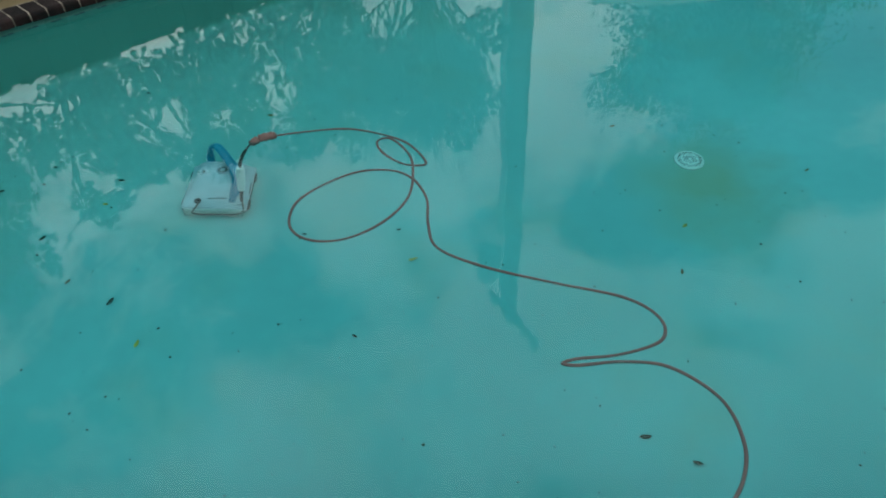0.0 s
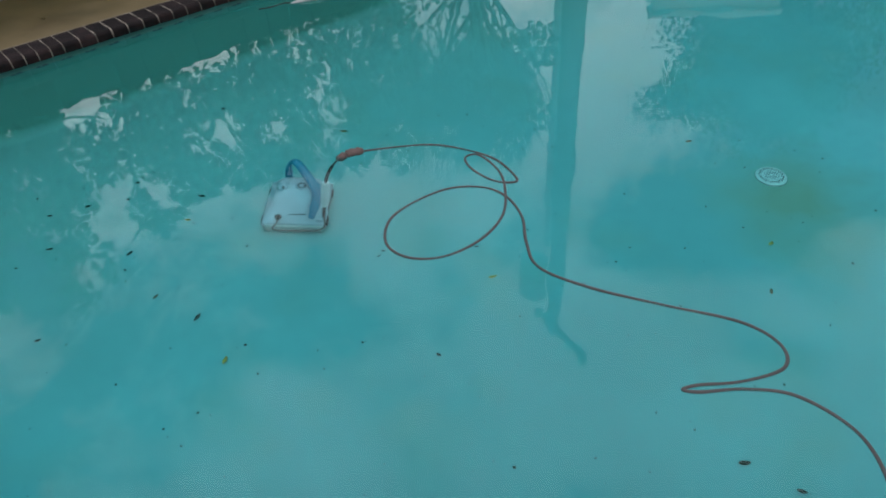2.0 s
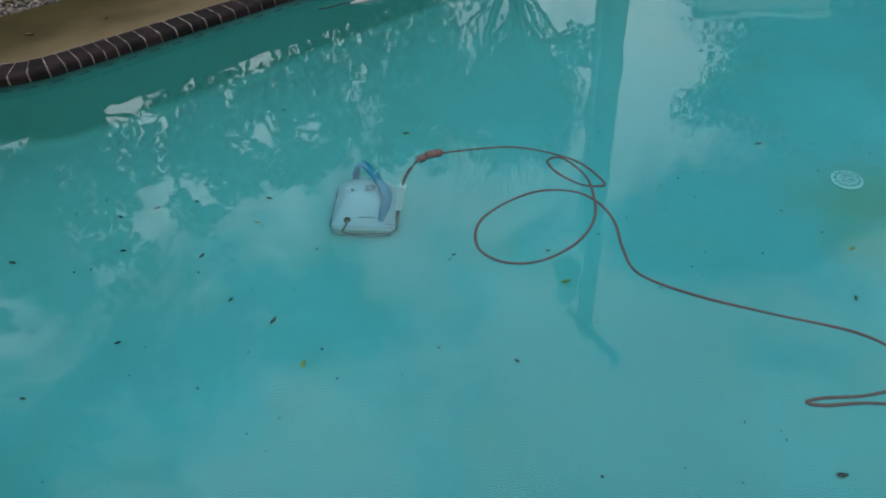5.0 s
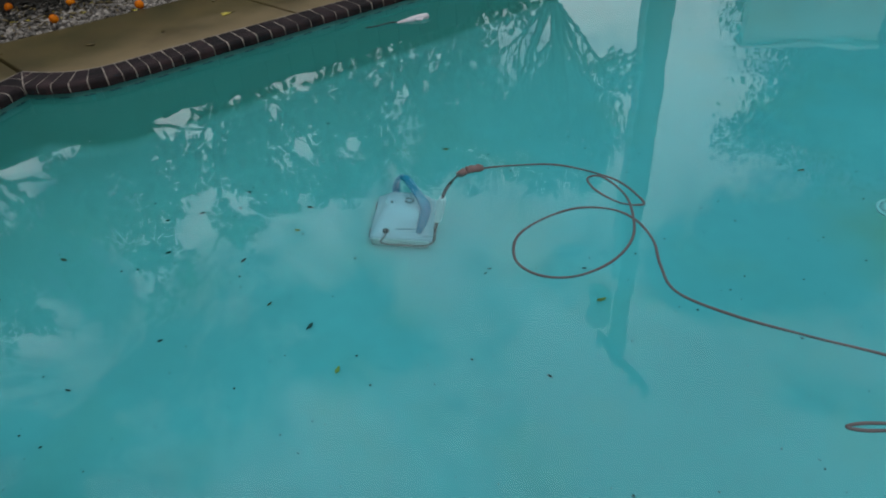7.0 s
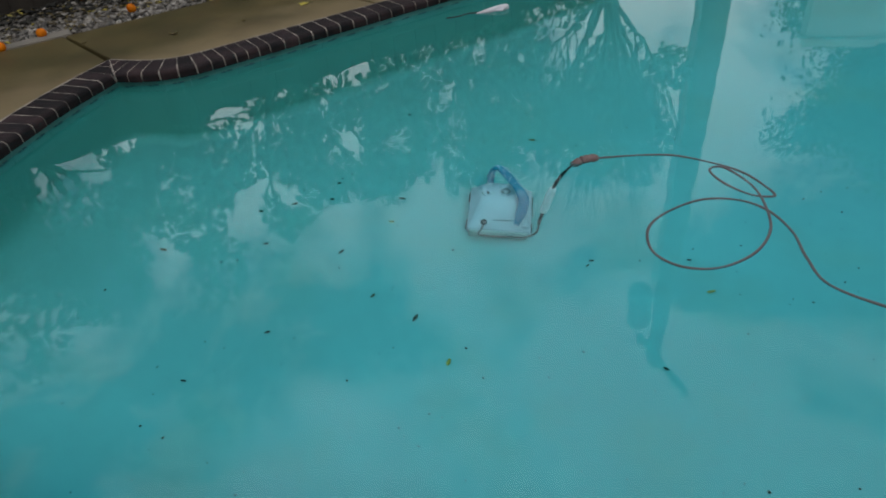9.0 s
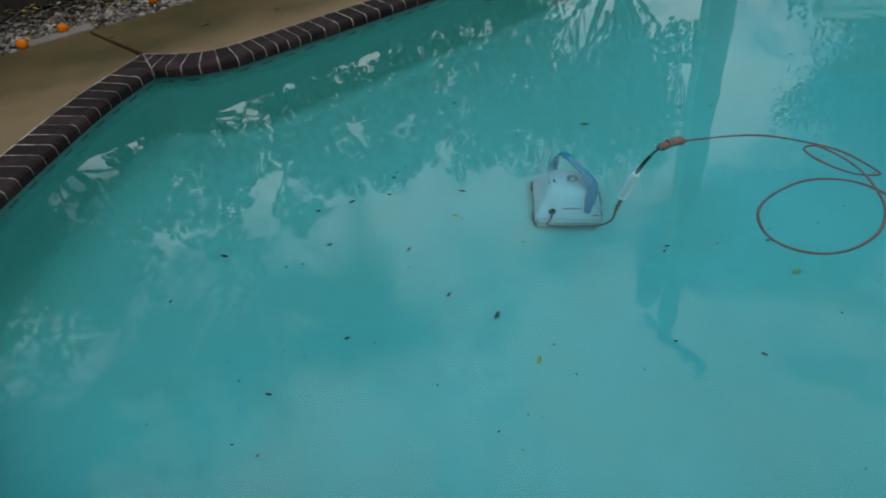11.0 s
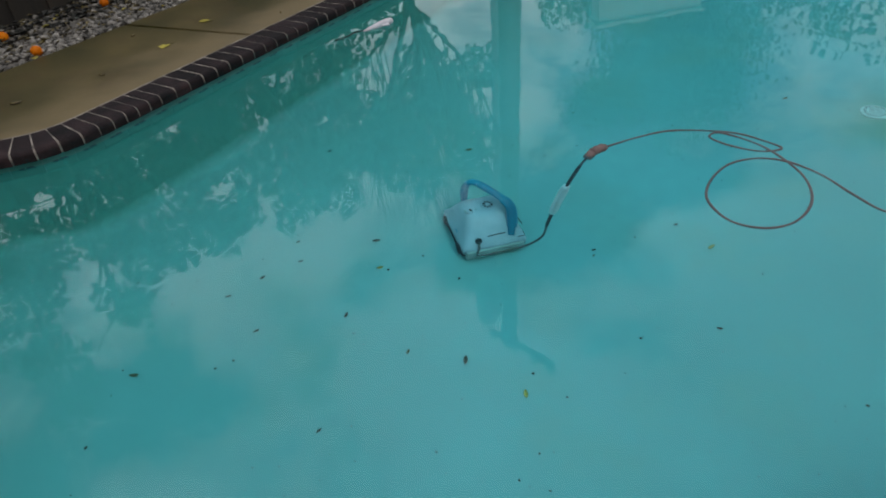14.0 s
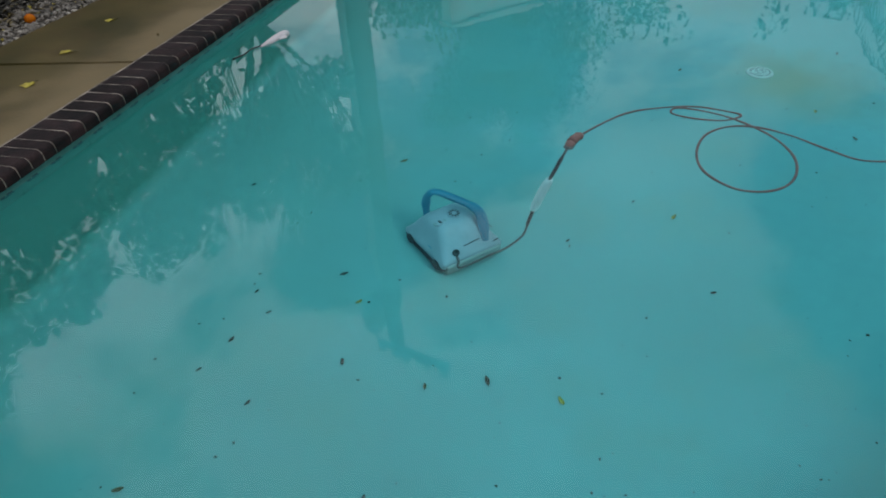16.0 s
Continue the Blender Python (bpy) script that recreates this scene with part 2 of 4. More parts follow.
def plaster_material():
    m = material("pool_plaster", (0.137, 0.383, 0.390), 0.8, (0.109, 0.325, 0.330), 0.7, 12, 0.10, 0.15, 0.004, third=(0.138, 0.320, 0.288), third_at=(0.5, 0.8))
    n, l = m.node_tree.nodes, m.node_tree.links
    p = n["Principled BSDF"]
    base = p.inputs["Base Color"].links[0].from_socket
    # rusty stain spread over the plaster beside the drain
    geo = n.new("ShaderNodeNewGeometry")
    warp = n.new("ShaderNodeTexNoise")
    warp.inputs["Scale"].default_value, warp.inputs["Detail"].default_value = 3.0, 6.0
    l.new(geo.outputs["Position"], warp.inputs["Vector"])
    add = n.new("ShaderNodeVectorMath")
    add.operation = "MULTIPLY_ADD"
    add.inputs[1].default_value = (0.7, 0.7, 0.0)
    l.new(warp.outputs["Color"], add.inputs[0])
    l.new(geo.outputs["Position"], add.inputs[2])
    dist = n.new("ShaderNodeVectorMath")
    dist.operation = "DISTANCE"
    dist.inputs[1].default_value = (1.83, 3.66, -1.36)
    l.new(add.outputs[0], dist.inputs[0])
    rng = n.new("ShaderNodeMapRange")
    rng.inputs["From Min"].default_value, rng.inputs["From Max"].default_value = 0.6, 0.1
    rng.inputs["To Max"].default_value = 0.55
    l.new(dist.outputs["Value"], rng.inputs["Value"])
    mix = n.new("ShaderNodeMix")
    mix.data_type = "RGBA"
    mix.inputs["B"].default_value = (0.17, 0.22, 0.10, 1)
    l.new(rng.outputs[0], mix.inputs["Factor"])
    l.new(base, mix.inputs["A"])
    # duller green tone over the floor, growing raggedly as y - x rises
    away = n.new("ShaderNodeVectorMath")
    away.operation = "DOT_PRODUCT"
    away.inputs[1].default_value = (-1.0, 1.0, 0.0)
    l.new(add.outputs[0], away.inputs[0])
    side_tone = n.new("ShaderNodeMapRange")
    side_tone.interpolation_type = "SMOOTHSTEP"
    side_tone.inputs["From Min"].default_value, side_tone.inputs["From Max"].default_value = 3.2, 6.6
    side_tone.inputs["To Max"].default_value = 0.7
    l.new(away.outputs["Value"], side_tone.inputs["Value"])
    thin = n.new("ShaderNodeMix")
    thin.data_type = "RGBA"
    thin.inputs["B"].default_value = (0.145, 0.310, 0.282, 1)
    l.new(side_tone.outputs[0], thin.inputs["Factor"])
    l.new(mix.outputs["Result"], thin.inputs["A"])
    # darker blotchy green blended in on upright normals: shade painted into the walls' colour
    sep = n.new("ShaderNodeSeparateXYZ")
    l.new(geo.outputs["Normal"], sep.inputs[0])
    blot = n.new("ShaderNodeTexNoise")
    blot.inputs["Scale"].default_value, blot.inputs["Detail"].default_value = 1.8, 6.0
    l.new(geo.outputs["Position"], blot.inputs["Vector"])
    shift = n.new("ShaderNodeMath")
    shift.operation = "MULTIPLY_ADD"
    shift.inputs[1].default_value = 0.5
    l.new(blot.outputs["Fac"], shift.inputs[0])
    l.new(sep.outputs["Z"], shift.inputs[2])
    wall_shade = n.new("ShaderNodeMapRange")
    wall_shade.interpolation_type = "SMOOTHSTEP"
    wall_shade.inputs["From Min"].default_value, wall_shade.inputs["From Max"].default_value = 1.26, 0.25
    wall_shade.inputs["To Max"].default_value = 0.75
    l.new(shift.outputs[0], wall_shade.inputs["Value"])
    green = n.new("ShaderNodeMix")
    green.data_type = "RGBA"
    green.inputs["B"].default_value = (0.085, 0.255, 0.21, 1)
    l.new(wall_shade.outputs[0], green.inputs["Factor"])
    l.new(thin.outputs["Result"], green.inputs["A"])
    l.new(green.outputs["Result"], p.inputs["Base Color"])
    return m


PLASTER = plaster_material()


def water_material():
    m = bpy.data.materials.new("pool_water")
    m.use_nodes = True
    n, l = m.node_tree.nodes, m.node_tree.links
    p = n["Principled BSDF"]
    p.inputs["Base Color"].default_value = (0.25, 0.90, 0.99, 1)
    p.inputs["Roughness"].default_value, p.inputs["IOR"].default_value = 0.0, 1.33
    p.inputs["Transmission Weight"].default_value = 1.0
    geo = n.new("ShaderNodeNewGeometry")
    a = n.new("ShaderNodeTexNoise")
    a.inputs["Scale"].default_value, a.inputs["Detail"].default_value = 2.2, 2.0
    l.new(geo.outputs["Position"], a.inputs["Vector"])
    fine = n.new("ShaderNodeTexNoise")
    fine.inputs["Scale"].default_value, fine.inputs["Detail"].default_value = 13.0, 1.0
    l.new(geo.outputs["Position"], fine.inputs["Vector"])
    both = n.new("ShaderNodeMath")
    both.operation = "MULTIPLY_ADD"
    both.inputs[1].default_value = 0.035
    l.new(fine.outputs["Fac"], both.inputs[0])
    l.new(a.outputs["Fac"], both.inputs[2])
    b = n.new("ShaderNodeBump")
    b.inputs["Strength"].default_value, b.inputs["Distance"].default_value = 0.35, 0.006
    l.new(both.outputs[0], b.inputs["Height"])
    l.new(b.outputs[0], p.inputs["Normal"])
    return m


WATER = water_material()


# ---- mesh helpers ----
def finish(name, bm, mat, parent=None, label="", smooth=False):
    bmesh.ops.recalc_face_normals(bm, faces=bm.faces[:])
    me = bpy.data.meshes.new(name)
    bm.to_mesh(me)
    bm.free()
    me.materials.append(mat)
    if smooth:
        me.polygons.foreach_set("use_smooth", [True] * len(me.polygons))
    ob = new(name, me)
    if parent is not None:
        ob.parent = parent
    if label:
        ob["label"] = label
    return ob


def part(name, bm, mat, parent, label="", smooth=False):
    return finish(name, bm, mat, parent, label, smooth)


def thing(name, m, label, category, group="", kind=""):
    return tagged(placed(new(name), m), label, category, group, kind)


def placed(ob, m):
    ob.matrix_basis = m
    return ob


def mesh_from(name, verts, faces, mat, parent=None, smooth=False):
    me = bpy.data.meshes.new(name)
    me.from_pydata(verts, [], faces)
    me.materials.append(mat)
    if smooth:
        me.polygons.foreach_set("use_smooth", [True] * len(me.polygons))
    ob = new(name, me)
    ob.parent = parent
    return ob


def box(bm, size, m=Matrix(), bevel=0.0, seg=2):
    g = bmesh.ops.create_cube(bm, size=1, matrix=m @ Matrix.Diagonal((*size, 1)))
    if bevel:
        edges = {e for v in g["verts"] for e in v.link_edges}
        bmesh.ops.bevel(bm, geom=list(edges), offset=bevel, segments=seg, affect="EDGES", profile=0.6)


def spline(points, per=8):
    pts = [Vector(p) for p in points]
    pts = [pts[0] * 2 - pts[1], *pts, pts[-1] * 2 - pts[-2]]
    out = []
    for i in range(1, len(pts) - 2):
        a, b, c, d = pts[i - 1:i + 3]
        for k in range(per):
            t = k / per
            out.append(0.5 * ((2 * b) + (c - a) * t + (2 * a - 5 * b + 4 * c - d) * t * t + (3 * b - a - 3 * c + d) * t ** 3))
    out.append(pts[-2])
    return out


def tube(bm, path, radius, sides=10, flat=1.0):
    """A round tube along a path; radius is a number or a function of 0..1."""
    rings, up = [], Vector((0, 0, 1))
    n = len(path)
    for i, p in enumerate(path):
        d = (path[min(i + 1, n - 1)] - path[max(i - 1, 0)]).normalized()
        side = d.cross(up)
        side = side.normalized() if side.length > 0.05 else Vector((1, 0, 0))
        top = side.cross(d).normalized()
        r = radius(i / (n - 1)) if callable(radius) else radius
        rings.append([bm.verts.new(p + side * (math.cos(a) * r) + top * (math.sin(a) * r * flat))
                      for a in (2 * math.pi * k / sides for k in range(sides))])
    for a, b in zip(rings, rings[1:]):
        for k in range(sides):
            bm.faces.new((a[k], a[(k + 1) % sides], b[(k + 1) % sides], b[k]))
    bm.faces.new(rings[0][::-1])
    bm.faces.new(rings[-1])


def lathe(bm, profile, sides=20, m=Matrix()):
    rings = []
    for r, z in profile:
        rings.append([bm.verts.new(m @ Vector((r * math.cos(2 * math.pi * k / sides), r * math.sin(2 * math.pi * k / sides), z))) for k in range(sides)])
    for a, b in zip(rings, rings[1:]):
        for k in range(sides):
            bm.faces.new((a[k], a[(k + 1) % sides], b[(k + 1) % sides], b[k]))
    bm.faces.new(rings[0][::-1])
    bm.faces.new(rings[-1])


def loft(bm, rings, caps=True):
    vs = [[bm.verts.new(p) for p in r] for r in rings]
    k = len(vs[0])
    for a, b in zip(vs, vs[1:]):
        for i in range(k):
            bm.faces.new((a[i], a[(i + 1) % k], b[(i + 1) % k], b[i]))
    if caps:
        bm.faces.new(vs[0][::-1])
        bm.faces.new(vs[-1])


# ---- the plan ----
COPING_TOP, COPING_W, WALL_IN = 0.10, 0.21, 0.175


def floor_z(x, y):
    return -1.2355 - 0.0899 * x + 0.0035 * y


# outer edge of the coping, clockwise from the near left
LEFT = [(-4.07, 1.25), (-4.07, 2.60), (-4.06, 3.00), (-4.035, 3.26), (-3.99, 3.52), (-3.935, 3.785)]
RIGHT = [(-3.935, 3.785), (-3.75, 3.765), (-3.60, 3.775), (-3.50, 3.805), (-3.40, 3.87), (-3.28, 3.985), (-3.14, 4.125), (0.20, 7.50)]
REST = [(0.20, 7.50), (0.50, 7.75), (0.90, 7.95), (1.40, 8.05), (6.50, 8.05), (7.00, 7.50), (7.00, 0.90), (6.50, 0.35), (-3.10, 0.35), (-4.07, 1.25)]


def resample(points, step):
    pts = [Vector(p) for p in points]
    total = sum((b - a).length for a, b in zip(pts, pts[1:]))
    count = max(1, round(total / step))
    out, want, gone = [], 0.0, 0.0
    for a, b in zip(pts, pts[1:]):
        d = (b - a).length
        while want <= gone + d + 1e-6 and len(out) <= count:
            out.append(a.lerp(b, min(1, (want - gone) / d)))
            want += total / count
        gone += d
    if len(out) < count + 1:
        out.append(pts[-1])
    return out


left_st = resample(LEFT, 0.103)
right_st = resample(RIGHT[:-1] + [(-3.0802, 4.1854)], 0.0776)[:-1] + resample([(-3.0802, 4.1854), RIGHT[-1]], 0.107)
rest_st = resample(REST, 0.30)
OUTLINE = left_st[:-1] + right_st[:-1] + rest_st[:-1]
CORNER = len(left_st) - 1


def inward(i):
    """Mitred unit offset into the pool at station i of the outline."""
    n = len(OUTLINE)
    a, b, c = OUTLINE[i - 1], OUTLINE[i], OUTLINE[(i + 1) % n]
    d1, d2 = (b - a).normalized(), (c - b).normalized()
    n1, n2 = Vector((d1.y, -d1.x)), Vector((d2.y, -d2.x))
    s = (n1 + n2).normalized()
    return s / max(0.5, s.dot(n1))


INWARD = [inward(i) for i in range(len(OUTLINE))]
# stations for offset lines: none so close to the sharp corner that the offsets would cross
CLEAN = [i for i in range(len(OUTLINE)) if i == CORNER or (OUTLINE[i] - OUTLINE[CORNER]).length > 0.34]


def offset_line(d, stations=None):
    return [OUTLINE[i] + INWARD[i] * d for i in (stations or CLEAN)]


# ---- pool basin: walls, cove and sloping floor ----
def pool_basin():
    bm = bmesh.new()
    rings = []
    steps = [("top", 0.04), ("z", -0.12)] + [("cove", math.pi / 2 * k / 8) for k in range(9)]
    for kind, v in steps:
        ring = []
        for i in CLEAN:
            p, nrm = OUTLINE[i], INWARD[i]
            R = 0.11 if i >= CORNER else min(0.30, 0.13 + 0.32 * (OUTLINE[CORNER].y - p.y), 0.11 + 0.35 * (p.y - OUTLINE[0].y))     # rounder at the shallow end
            if kind != "cove":
                q = p + nrm * WALL_IN
                ring.append(bm.verts.new((q.x, q.y, v)))
            else:
                q = p + nrm * (WALL_IN + R * (1 - math.cos(v)))
                ring.append(bm.verts.new((q.x, q.y, floor_z(q.x, q.y) + R * (1 - math.sin(v)))))
        rings.append(ring)
    n = len(CLEAN)
    for a, b in zip(rings, rings[1:]):
        for i in range(n):
            bm.faces.new((a[i], a[(i + 1) % n], b[(i + 1) % n], b[i]))
    cap = bm.faces.new(rings[-1])
    bmesh.ops.triangulate(bm, faces=[cap])
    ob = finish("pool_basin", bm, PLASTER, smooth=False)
    for pl in ob.data.polygons:
        pl.use_smooth = len(pl.vertices) == 4
    return tagged(ob, "aqua plastered pool basin with rounded floor edges", "pool", kind="structure")


pool_basin()

bm = bmesh.new()
face = bm.faces.new([bm.verts.new((p.x, p.y, 0.0)) for p in offset_line(WALL_IN - 0.004)])
bmesh.ops.triangulate(bm, faces=[face])
water = tagged(finish("water", bm, WATER), "clear still turquoise pool water with sky reflections", "water", kind="structure")
for pl in water.data.polygons:
    if pl.normal.z < 0:
        pl.flip()
water.visible_shadow = False

# ---- ground to the horizon, open where the pool lies ----
bm = bmesh.new()
outer = [bm.verts.new((x, y, 0.035)) for x, y in ((-900, -900), (900, -900), (900, 900), (-900, 900))]
inner = [bm.verts.new((p.x, p.y, 0.035)) for p in offset_line(0.08)]
edges = [bm.edges.new((r[i], r[(i + 1) % len(r)])) for r in (outer, inner) for i in range(len(r))]
bmesh.ops.triangle_fill(bm, use_beauty=True, edges=edges)
tagged(finish("ground", bm, SOIL), "dark damp soil strewn with leaf litter", "ground", kind="structure")

# ---- concrete deck in slabs ----
GRAVEL = 8.79      # the gravel's edge lies on y = x + GRAVEL
deck = tagged(new("deck"), "damp olive-stained concrete pool deck in slabs", "pavement", kind="structure")


def slab(plan, top=0.097, low=0.0):
    bm = bmesh.new()
    f = bm.faces.new([bm.verts.new((x, y, top)) for x, y in plan])
    g = bmesh.ops.extrude_face_region(bm, geom=[f])
    vs = [v for v in g["geom"] if isinstance(v, bmesh.types.BMVert)]
    bmesh.ops.translate(bm, verts=vs, vec=(0, 0, low - top))
    tops = [e for e in bm.edges if all(v.co.z > top - 1e-5 for v in e.verts)]
    bmesh.ops.bevel(bm, geom=tops, offset=0.005, segments=2, affect="EDGES")
    big = [f for f in bm.faces if len(f.verts) > 4]
    bmesh.ops.triangulate(bm, faces=big)
    return part("slab", bm, CONCRETE, deck)


edge_line = offset_line(-0.014, range(len(OUTLINE)))
E0 = CORNER
second = E0 + min(range(len(right_st)), key=lambda k: (right_st[k] - Vector((-2.41, 4.89))).length)
third_j = E0 + len(right_st) - 2
gap = 0.008


def xy(i, along=0.0):
    d = (OUTLINE[(i + 1) % len(OUTLINE)] - OUTLINE[i]).normalized()
    p = edge_line[i] + d * along
    return (p.x, p.y)


J1 = Vector((-4.475, 4.245))
J1b = Vector((-4.56, -4.56 + GRAVEL))
jn = Vector((0.62, 0.78)) * gap
slab([(J1b.x + jn.x, J1b.y + jn.y)] + [(-3.945 + jn.x, 3.795 + jn.y)] + [xy(i) for i in range(E0 + 1, second)] + [xy(second, -gap), (-3.29 - gap, -3.29 - gap + GRAVEL)])
slab([(-3.29 + gap, -3.29 + gap + GRAVEL), xy(second, gap)] + [xy(i) for i in range(second + 1, third_j)] + [xy(third_j, -gap), (-0.45 - gap, -0.45 - gap + GRAVEL)])
slab([(-0.45 + gap, -0.45 + gap + GRAVEL), xy(third_j, gap), (0.2, 7.51), (0.5, 7.76), (0.9, 7.96), (1.4, 8.06), (1.4, 9.2), (0.41, 9.2)])
slab([(1.41, 9.2), (1.41, 8.06), (6.5, 8.06), (6.99, 7.51), (7.01, 7.2), (8.4, 7.2), (8.4, 9.2)])
slab([(8.4, 7.19), (7.01, 7.19), (7.01, 0.9), (6.5, 0.34), (6.5, -1.6), (8.4, -1.6)])
slab([(6.49, -1.6), (6.49, 0.34), (-3.10, 0.34), (-3.10, -1.6)])
slab([(-3.11, -1.6), (-3.11, 0.345), xy(0), (-5.9, 1.25), (-5.9, -1.6)])
slab([(-5.9, 1.265)] + [(xy(0)[0], 1.265)] + [xy(i) for i in range(1, E0)] + [(-3.955 - jn.x, 3.785 - jn.y), (J1b.x - jn.x, J1b.y - jn.y), (-5.9, 2.89)])
edging = slab([(-4.88, 3.93), (-4.53, 4.28), (-4.63, 4.39), (-4.93, 4.05)], 0.100)
edging.data.materials[0] = material("grey_edging", (0.17, 0.145, 0.115), 0.7, (0.11, 0.095, 0.075), 6, 70, 0.25, 0.4)

# ---- brick coping, mortar bed and joints ----
coping = tagged(new("coping"), "dark brown bullnose brick coping with pale mortar joints", "coping", kind="structure")


def nose_profile(w, top, low, r=0.028):
    pts = [(0.0, low), (0.0, top)]
    for k in range(6):
        a = math.pi / 2 * k / 5
        pts.append((w - r + r * math.sin(a), top - r + r * math.cos(a)))
    pts.append((w, low))
    return pts


def strip(bm, stations, offsets, profile):
    """Sweep a profile (inward distance, height) along plan stations."""
    rings = [[(p.x + n.x * d, p.y + n.y * d, z) for d, z in profile] for p, n in zip(stations, offsets)]
    loft(bm, rings)


MITRE = INWARD[CORNER].normalized()
MITRE_NORMAL = Vector((MITRE.y, -MITRE.x, 0))      # towards the right-hand run


def side_normal(i, right):
    """Offset into the pool at station i, square to its own run, not mitred."""
    if i != CORNER:
        return INWARD[i] if abs(i - CORNER) > 3 else side_normal(CORNER, right).lerp(INWARD[CORNER + (4 if right else -4)], abs(i - CORNER) / 4)
    d = (OUTLINE[CORNER + 1] - OUTLINE[CORNER]) if right else (OUTLINE[CORNER] - OUTLINE[CORNER - 1])
    d.normalize()
    return Vector((d.y, -d.x))


def cut_at_mitre(bm, right, gap):
    flip = 1 if (OUTLINE[CORNER + 1] - OUTLINE[CORNER]).dot(MITRE_NORMAL.to_2d()) > 0 else -1
    n = MITRE_NORMAL * flip * (1 if right else -1)
    co = Vector((*OUTLINE[CORNER], 0)) + n * gap
    g = bmesh.ops.bisect_plane(bm, geom=bm.verts[:] + bm.edges[:] + bm.faces[:], plane_co=co, plane_no=n, clear_inner=True)
    edges = [e for e in g["geom_cut"] if isinstance(e, bmesh.types.BMEdge)]
    if edges:
        bmesh.ops.holes_fill(bm, edges=edges)


bed = [(d - 0.0135 if d == 0 else d, z) for d, z in nose_profile(COPING_W - 0.0035, COPING_TOP - 0.0015, 0.045)]
for right, idx in ((False, list(range(0, CORNER + 1))), (True, list(range(CORNER, third_j + 2)))):
    bm = bmesh.new()
    strip(bm, [OUTLINE[i] for i in idx], [side_normal(i, right) for i in idx], bed)
    cut_at_mitre(bm, right, 0.0)
    part("mortar_bed", bm, MORTAR, coping)
bm = bmesh.new()
idx = list(range(third_j + 1, len(OUTLINE))) + [0]
strip(bm, [OUTLINE[i] for i in idx], [INWARD[i] for i in idx], nose_profile(COPING_W, COPING_TOP, 0.04))
tagged(part("coping_run", bm, BRICK, coping), kind="stuff")

# ---- waterline tiles ----
tiles = tagged(new("waterline_tiles"), "pale green waterline tiles with small dark motifs", "tiles", kind="structure")
band_outer = [OUTLINE[i] for i in range(0, third_j + 1)]
band_in = [INWARD[i] for i in range(0, third_j + 1)]


def tile_run(a, b):
    pts = [OUTLINE[i] + INWARD[i] * (WALL_IN + 0.002) for i in range(a, b + 1) if i in CLEAN]
    st = resample([tuple(p) for p in pts], 0.155)
    for p, q in zip(st, st[1:]):
        d = (q - p)
        length = d.length
        d = d / length
        m = Matrix(((d.x, 0, d.y, 0), (d.y, 0, -d.x, 0), (0, 1, 0, 0), (0, 0, 0, 1)))
        m.translation = ((p.x + q.x) / 2, (p.y + q.y) / 2, -0.035)
        bm = bmesh.new()
        box(bm, (length - 0.0008, 0.145, 0.008), Matrix(), 0.0015, 1)
        t = placed(part("tile", bm, TILE, tiles), m)
        bm = bmesh.new()
        for dx, dz, w, h in ((-0.022, 0.03, 0.026, 0.016), (0.016, 0.034, 0.034, 0.013), (0.0, 0.018, 0.05, 0.008), (0.036, 0.022, 0.012, 0.01)):
            box(bm, (w, h, 0.002), Matrix.Translation((dx, dz, 0.0045)), 0.0006, 1)
        part("motif", bm, MOTIF, t)


tile_run(0, CORNER)
tile_run(CORNER, third_j)

# ---- pool cleaner ----
FX, FY = -1.36, 3.16
cleaner = thing("pool_cleaner", pose(FX, FY, floor_z(FX, FY), 0, 5.1, 2), "pale blue robotic pool cleaner with blue handle on the pool floor", "pool cleaner")
HW, HD = 0.178, 0.185


def rounded_rect(w0, w1, d0, d1, z, r, k=5):
    pts = []
    for cx, cy, a0 in ((w1 - r, d1 - r, 0), (w0 + r, d1 - r, 90), (w0 + r, d0 + r, 180), (w1 - r, d0 + r, 270)):
        for j in range(k):
            a = radians(a0 + 90 * j / (k - 1))
            pts.append((cx + r * math.cos(a), cy + r * math.sin(a), z))
    return pts


bm = bmesh.new()
loft(bm, [rounded_rect(-HW, HW, -HD, HD, 0.058, 0.012), rounded_rect(-HW, HW, -HD, HD, 0.086, 0.014),
          rounded_rect(-HW + 0.004, HW - 0.004, -HD + 0.006, HD - 0.006, 0.096, 0.018),
          rounded_rect(-0.158, 0.158, -0.152, 0.166, 0.124, 0.035),
          rounded_rect(-0.140, 0.138, -0.108, 0.150, 0.174, 0.045),
          rounded_rect(-0.122, 0.118, -0.066, 0.132, 0.212, 0.045),
          rounded_rect(-0.100, 0.094, -0.034, 0.112, 0.234, 0.040),
          rounded_rect(-0.070, 0.066, -0.004, 0.088, 0.242, 0.030)])
crease = [e for e in bm.edges if len(e.link_faces) == 2 and e.calc_face_angle(0) > radians(24) and min(v.co.z for v in e.verts) < 0.13]
bmesh.ops.split_edges(bm, edges=crease)
part("body", bm, SHELL, cleaner, "pale glossy plastic shell", smooth=True)
